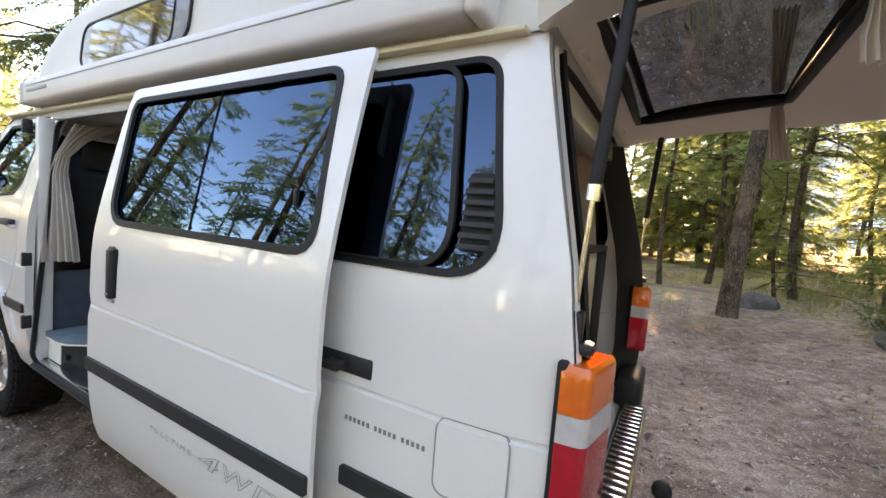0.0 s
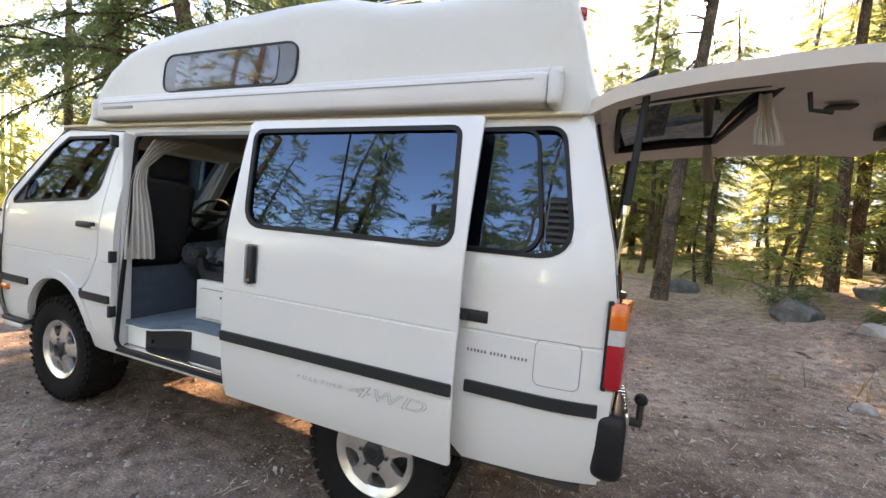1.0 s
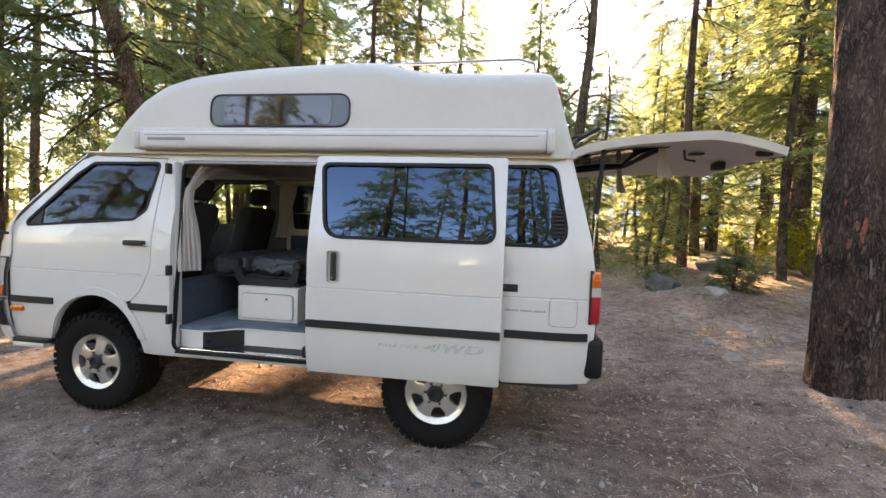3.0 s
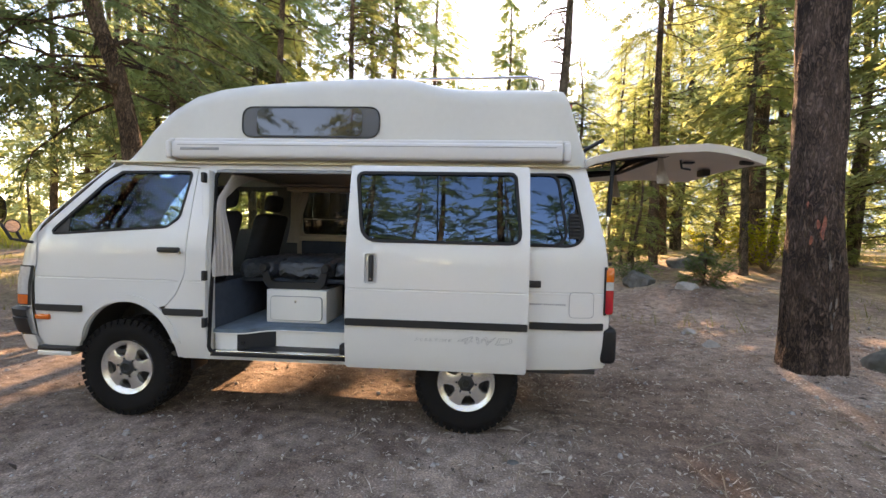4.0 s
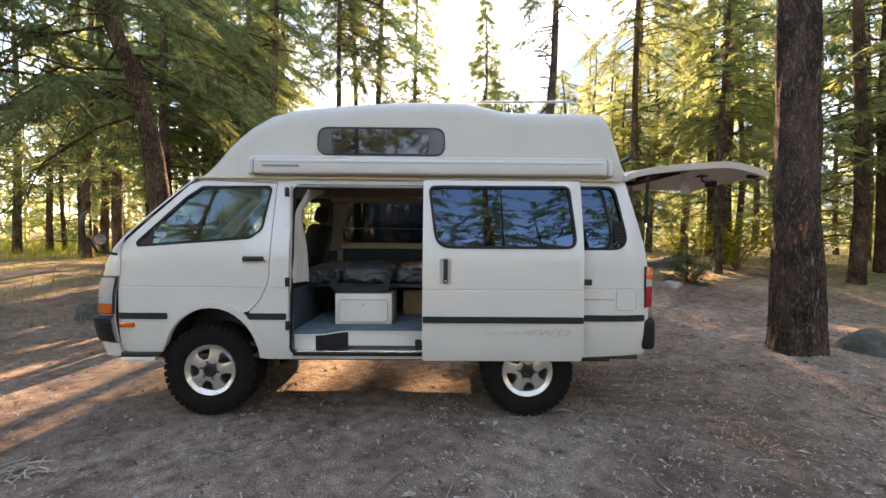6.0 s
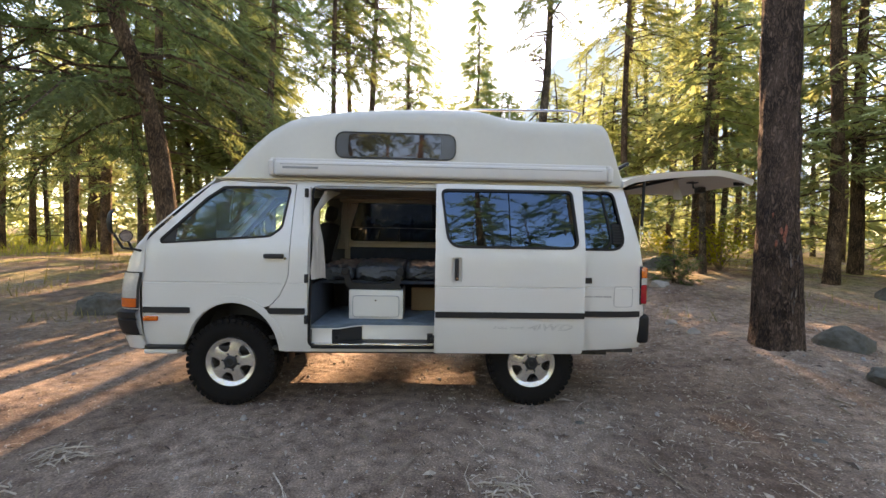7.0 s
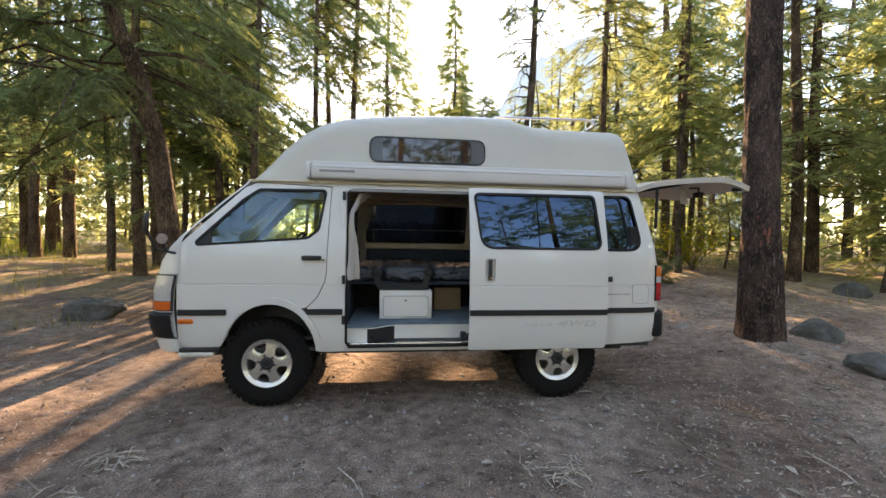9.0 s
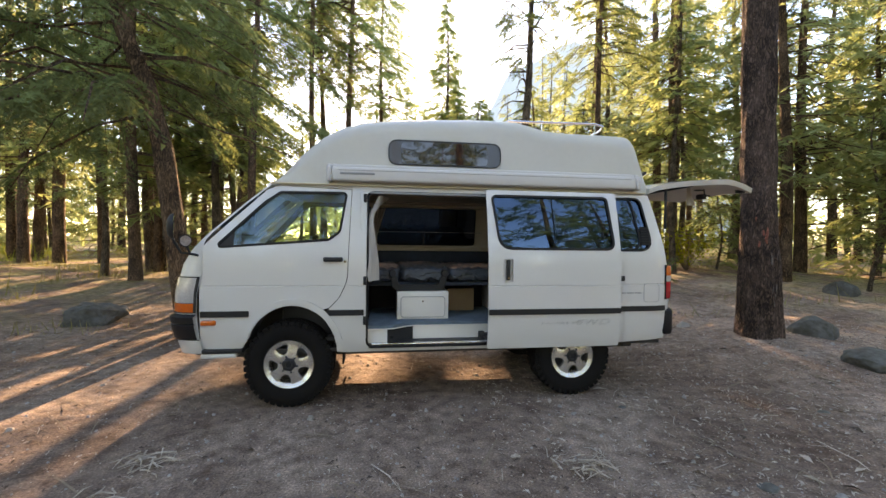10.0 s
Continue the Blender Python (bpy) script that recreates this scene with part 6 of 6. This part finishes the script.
# shrubs
def shrub(seed, stems, height, spread, leaves, size, leaf):
    rng = np.random.default_rng(seed)
    az = rng.uniform(0, 2 * math.pi, stems)
    way = np.stack([np.cos(az) * spread, np.sin(az) * spread, np.ones(stems)], 1) * rng.uniform(0.6, 1.0, (stems, 1)) * height
    tv = []
    for w in way:
        V, F = tube([(0, 0, -0.05), tuple(w * 0.5 + np.array([0, 0, 0.06])), tuple(w)], [0.012, 0.008, 0.003], 5)
        tv.append((V, F))
    V, F = merge(*tv)
    F3 = [t for f in F for t in [(f[0], f[i], f[i + 1]) for i in range(1, len(f) - 1)]]
    stem = bulk("stems", np.array([tuple(v) for v in V]), np.array(F3), TWIG)
    s = rng.uniform(0.3, 1.05, (stems, leaves, 1))
    c = way[:, None, :] * s + rng.normal(0, 0.09 * height, (stems, leaves, 3))
    c = c.reshape(-1, 3)
    a = unit(rng.normal(0, 1, c.shape) * np.array([1, 1, 0.35]))
    b = unit(np.cross(a, rng.normal(0, 0.3, c.shape) + np.array([0, 0, 1.0])))
    z = size * rng.uniform(0.6, 1.3, (len(c), 1))
    q = np.stack([c - a * z, c + b * z * 0.45, c + a * z, c - a * z, c + a * z, c - b * z * 0.45], 1).reshape(-1, 3)
    return stem, bulk("leaves", q, np.arange(len(q)).reshape(-1, 3), leaf)


def bush(meshes, x, y, label, turn=0.0, scale=1.0):
    top = tagged(new("shrub"), label, "shrub", "shrubs")
    top.matrix_world = pose(x, y, land(x, y), 0, 0, turn) @ Matrix.Diagonal((scale, scale, scale, 1))
    for nm, me in zip(("stem_clump", "foliage"), meshes):
        o = new(nm, me)
        o.parent = top


GREENBUSH = shrub(1, 16, 0.75, 0.9, 50, 0.042, LEAFGREEN)
YELLOWBUSH = shrub(2, 14, 1.3, 0.8, 90, 0.065, LEAFBRIGHT)
bush(GREENBUSH, 7.35, 5.5, "low green shrub beside the trodden ground", 0, 0.85)
bush(GREENBUSH, 6.2, 6.6, "low green shrub beside the trodden ground", 120, 0.8)
bush(GREENBUSH, 7.9, 6.3, "low green shrub beside the trodden ground", 220, 0.7)
bush(YELLOWBUSH, 9.5, 7.1, "bright yellow-green sapling in the sun", 0, 1.05)
bush(YELLOWBUSH, 9.7, 9.4, "bright yellow-green sapling in the sun", 100, 0.8)

# boulders
def boulder(seed, sx, sy, sz, x, y, label, material=None, sink=0.3, turn=0.0):
    """A stone with broken flat faces and worn edges."""
    cut = random.Random(seed * 17)
    planes = [(Vector((cut.uniform(-1, 1), cut.uniform(-1, 1), cut.uniform(-0.4, 1))).normalized(), cut.uniform(0.58, 0.85)) for _ in range(12)]
    bm = bmesh.new()
    bmesh.ops.create_icosphere(bm, subdivisions=5 if sx > 0.15 else 3, radius=1)
    for v in bm.verts:
        p = v.co.normalized() * (1 + 0.16 * noise.noise(v.co * 1.3 + Vector((seed, 0, 0))))
        for n, d in planes:
            over = p.dot(n) - d
            if over > 0:
                p = p - n * over * 0.93
        p = p * (1 + 0.035 * noise.noise(p * 5 + Vector((0, 0, seed))) + 0.015 * noise.noise(p * 16 + Vector((0, seed, 0))))
        v.co = Vector((p.x * sx * 1.2, p.y * sy * 1.2, p.z * sz * 1.2))
    me = bpy.data.meshes.new("boulder")
    bm.to_mesh(me)
    bm.free()
    me.materials.append(material or ROCK)
    me.polygons.foreach_set("use_smooth", [True] * len(me.polygons))
    ob = tagged(new("boulder", me), label, "rock", "boulders")
    ob.matrix_world = pose(x, y, land(x, y) + sz * (1 - sink) - sz * 0.35, 0, 0, turn)


for row in ((2, 0.29, 0.26, 0.21, 6.92, 1.38, "rounded grey boulder at the foot of the old fir"),
            (3, 0.28, 0.24, 0.14, 6.38, 0.30, "low dark grey boulder on the dirt"),
            (4, 0.33, 0.28, 0.24, 10.7, 3.9, "dark grey boulder among the needles"),
            (5, 0.34, 0.3, 0.2, 5.1, 8.9, "dark grey boulder behind the pine"),
            (6, 0.34, 0.3, 0.22, 6.3, 6.3, "brown mossy boulder beside the shrub"),
            (7, 0.10, 0.08, 0.09, 5.75, 3.1, "dusty grey stone half sunk in the mound", PALEROCK, 0.7),
            (8, 0.09, 0.08, 0.08, 5.6, 2.35, "dusty grey stone half sunk in the mound", PALEROCK, 0.7),
            (9, 0.8, 0.7, 0.55, -8.3, 16.4, "large grey boulder among the far trees"),
            (10, 0.45, 0.3, 0.22, 8.2, 8.2, "grey stone in the sunlit moss"),
            (11, 0.4, 0.3, 0.2, 9.0, 8.8, "grey stone in the sunlit moss")):
    boulder(*row)


def block_stone(x, y, size, turn, label):
    """A broken slab-sided block with a flat, slightly tipped top and an overhanging end."""
    bm = bmesh.new()
    for p in ((-0.44, -0.24, 0.29), (-0.12, -0.30, 0.33), (0.12, -0.30, 0.29), (0.50, -0.12, 0.22), (0.48, 0.22, 0.24), (-0.30, 0.30, 0.38), (0.10, 0.32, 0.36),
              (-0.52, -0.26, -0.12), (0.10, -0.36, -0.12), (0.28, 0.30, -0.12), (-0.48, 0.34, -0.12), (0.53, -0.04, 0.13), (0.22, -0.28, 0.06)):
        bm.verts.new(Vector(p) * size)
    hull = bmesh.ops.convex_hull(bm, input=bm.verts[:])
    bmesh.ops.delete(bm, geom=[g for g in hull["geom_interior"] if isinstance(g, bmesh.types.BMVert)], context="VERTS")
    bmesh.ops.bevel(bm, geom=bm.edges[:], offset=0.018 * size, segments=2, affect="EDGES", profile=0.6)
    bmesh.ops.triangulate(bm, faces=bm.faces[:])
    for _ in range(2):
        bmesh.ops.subdivide_edges(bm, edges=[e for e in bm.edges if e.calc_length() > 0.06 * size], cuts=2)
        bmesh.ops.triangulate(bm, faces=bm.faces[:])
    bm.normal_update()
    for v in bm.verts:
        v.co += v.normal * size * (0.06 * noise.noise(v.co * 5) + 0.03 * noise.noise(v.co * 17))
    me = bpy.data.meshes.new("boulder")
    bm.to_mesh(me)
    bm.free()
    me.materials.append(ROCK)
    me.polygons.foreach_set("use_smooth", [True] * len(me.polygons))
    ob = tagged(new("boulder", me), label, "rock", "boulders")
    ob.matrix_world = pose(x, y, land(x, y) + 0.03, 0, 0, turn)


block_stone(-3.92, 3.85, 0.80, 20, "blocky dark boulder with moss near the van's nose")
boulder(12, 0.20, 0.13, 0.10, 6.85, 5.35, "pale stone lying on the dirt", PALEROCK, 0.4)

# ---- litter on the ground ----
def scatter(name, n, size, material, label, category, seed, area, shape="chip", tall=0.3, keep=None):
    rng = np.random.default_rng(seed)
    x, y = rng.uniform(area[0], area[1], n), rng.uniform(area[2], area[3], n)
    if keep:
        ok = np.array([keep(a, b) for a, b in zip(x, y)])
        x, y = x[ok], y[ok]
        n = len(x)
    z = np.array([land(a, b) for a, b in zip(x, y)])
    c = np.stack([x, y, z], 1)
    s = size * rng.lognormal(0, 0.5, (n, 1))
    a = rng.uniform(0, 2 * math.pi, n)
    u = np.stack([np.cos(a), np.sin(a), rng.normal(0, 0.12, n)], 1)
    w = np.stack([-np.sin(a), np.cos(a), rng.normal(0, 0.12, n)], 1)
    k = np.array([0, 0, 1.0])
    if shape == "stone":
        r = rng.uniform(0.6, 1.2, (n, 5, 1))
        ang = np.linspace(0, 2 * math.pi, 5, endpoint=False)
        ringp = c[:, None, :] + (u[:, None, :] * np.cos(ang)[None, :, None] + w[:, None, :] * np.sin(ang)[None, :, None] * 0.75) * s[:, None, :] * r - k * 0.004
        top = c[:, None, :] + (ringp - c[:, None, :]) * 0.55 + k * (s * tall)[:, None, :] * 2
        V = np.concatenate([ringp, top], 1)
        F = []
        for i in range(5):
            j = (i + 1) % 5
            F += [(i, j, 5 + j), (i, 5 + j, 5 + i)]
        F += [(5, 6, 7), (5, 7, 8), (5, 8, 9)]
    elif shape == "twig":
        ln, th = s * 8, 0.12 * s + 0.0015
        mid = c + w * ln * rng.normal(0, 0.12, (n, 1)) + k * 0.01
        V = np.stack([c - u * ln + w * th + k * 0.004, c - u * ln - w * th + k * 0.004, mid + w * th + k * th * 2, mid - w * th + k * th * 2, c + u * ln + k * 0.006], 1)
        F = [(0, 1, 3), (0, 3, 2), (2, 3, 4)]
    elif shape == "blade":
        ln = s * rng.uniform(0.6, 1.4, (n, 1))
        tip = c + k * ln + u * ln * rng.uniform(0.1, 0.9, (n, 1))
        V = np.stack([c - w * s * 0.03, c + w * s * 0.03, tip], 1)
        F = [(0, 1, 2)]
    else:
        V = np.stack([c - u * s + k * 0.003, c + w * s * 0.30 + k * (0.004 + s * tall), c + u * s * rng.uniform(0.7, 1.2, (n, 1)) + k * 0.003, c - w * s * 0.26 + k * (0.003 + s * tall * 0.4)], 1)
        F = [(0, 3, 1), (1, 3, 2)]
    m = V.shape[1]
    FF = (np.arange(n)[:, None, None] * m + np.array(F)[None]).reshape(-1, 3)
    ob = new(name, bulk(name, V.reshape(-1, 3), FF, material))
    return tagged(ob, label, category, kind="stuff")


def twig_pile(seed, x, y, n, size, label, material):
    """A loose handful of dry stalks and splinters."""
    rng = random.Random(seed)
    bars = []
    for k in range(n):
        a, l = rng.uniform(0, 2 * math.pi), size * rng.uniform(0.3, 1.0)
        cx, cy = rng.gauss(0, size * 0.45), rng.gauss(0, size * 0.3)
        r = rng.uniform(0.002, 0.006)
        z = land(x + cx, y + cy) + r + rng.uniform(0, 0.025)
        dx, dy = l * math.cos(a) / 2, l * math.sin(a) / 2
        bars.append(tube([(cx - dx, cy - dy, z), (cx + rng.gauss(0, 0.01), cy + rng.gauss(0, 0.01), z + rng.uniform(0, 0.02)), (cx + dx, cy + dy, z - 0.004)], [r, r, r * 0.5], 5))
    tagged(mk("dry_stalks", *merge(*bars), material, at=(x, y, 0)), label, "litter", kind="stuff")


twig_pile(1, -0.66, -0.80, 26, 0.22, "handful of pale dry stalks on the dirt", CHIP)
twig_pile(2, 2.14, -1.15, 30, 0.20, "handful of pale splinters on the dirt", CHIP)
twig_pile(3, -0.72, -1.12, 5, 0.16, "few pale sticks on the dirt", CHIP)
twig_pile(4, 1.84, -0.10, 4, 0.14, "few pale sticks on the dirt", CHIP)
twig_pile(5, 5.4, 0.1, 8, 0.3, "few dry sticks near the old fir", TWIG)
twig_pile(6, 0.6, -1.3, 9, 0.2, "few dry sticks on the dirt", TWIG)
for k, (bx, by, bs) in enumerate(((-1.0, -1.25, 0.10), (-0.35, -1.45, 0.07), (0.55, -1.35, 0.08), (-1.6, -0.9, 0.06), (3.1, -1.5, 0.07), (1.35, -1.75, 0.07), (4.6, -0.6, 0.05), (2.9, -0.3, 0.04))):
    boulder(30 + k, bs, bs * 0.8, bs * 0.3, bx, by, "flat grey stone trodden into the dirt", PALEROCK if k == 1 else ROCK, 0.8)

def strewn(x, y):
    """Chips lie thick in patches and beyond the tail, thin on the trodden dirt."""
    return noise.noise((x * 0.8, y * 0.8, 3.1)) + 0.25 * (x - 2.2) > -0.25 or noise.noise((x * 91, y * 77, 0.5)) > 0.25


NEAR = (-4.5, 8.5, -4.0, 7.0)
scatter("pebbles", 6500, 0.009, mat("pebble", (0.27, 0.25, 0.23), 0.9, var=0.5, scale=9), "small grey and brown pebbles strewn on the dirt", "pebbles", 1, NEAR, "stone", 0.35)
scatter("stones", 130, 0.013, PALEROCK, "scattered pale stones on the dirt", "stones", 2, NEAR, "stone", 0.3)
scatter("wood_chips", 20000, 0.0105, CHIP, "pale wood chips and bark flakes on the dirt", "wood chips", 3, NEAR, "chip", 0.25, keep=strewn)
scatter("bark_chips", 9000, 0.014, CHIP, "pale wood chips strewn thickly beyond the tail", "wood chips", 13, (1.6, 8.5, -4.0, 3.5), "chip", 0.25)
scatter("bark_litter", 11000, 0.013, mat("dark_litter", (0.07, 0.05, 0.038), 0.9, var=0.4, scale=15), "dark bark and cone litter on the dirt", "litter", 4, NEAR, "chip", 0.4)
scatter("splinters", 5200, 0.0042, CHIP, "thin pale splinters strewn over the dirt", "splinters", 15, (-3.5, 8.0, -3.8, 4.5), "twig", keep=strewn)
scatter("twigs", 2200, 0.013, TWIG, "dry twigs strewn over the ground", "twigs", 5, NEAR, "twig")
scatter("dry_needles", 30000, 0.022, mat("dry_needles", (0.20, 0.13, 0.07), 0.9, var=0.4, scale=15), "fallen dry needles", "needles", 6, (-9, 14, 2.5, 16), "chip", 0.1)


def tufts(x, y):
    return noise.noise((x * 0.5, y * 0.5, 7.7)) > 0.08 and math.hypot(x - 1.2, y + 1) > 6.2


scatter("grass", 60000, 0.11, STRAW, "dry yellow-green grass tufts between the trees", "grass", 7, (-22, 16, 3.0, 24), "blade", keep=tufts)


def lawn(x, y):
    return math.degrees(math.atan2(x - 2.0, y + 3.0)) < -38


scatter("meadow_grass", 42000, 0.22, MEADOW, "bright sunlit grass in the clearing by the road", "grass", 9, (-48, -12, 6, 40), "blade", keep=lawn)
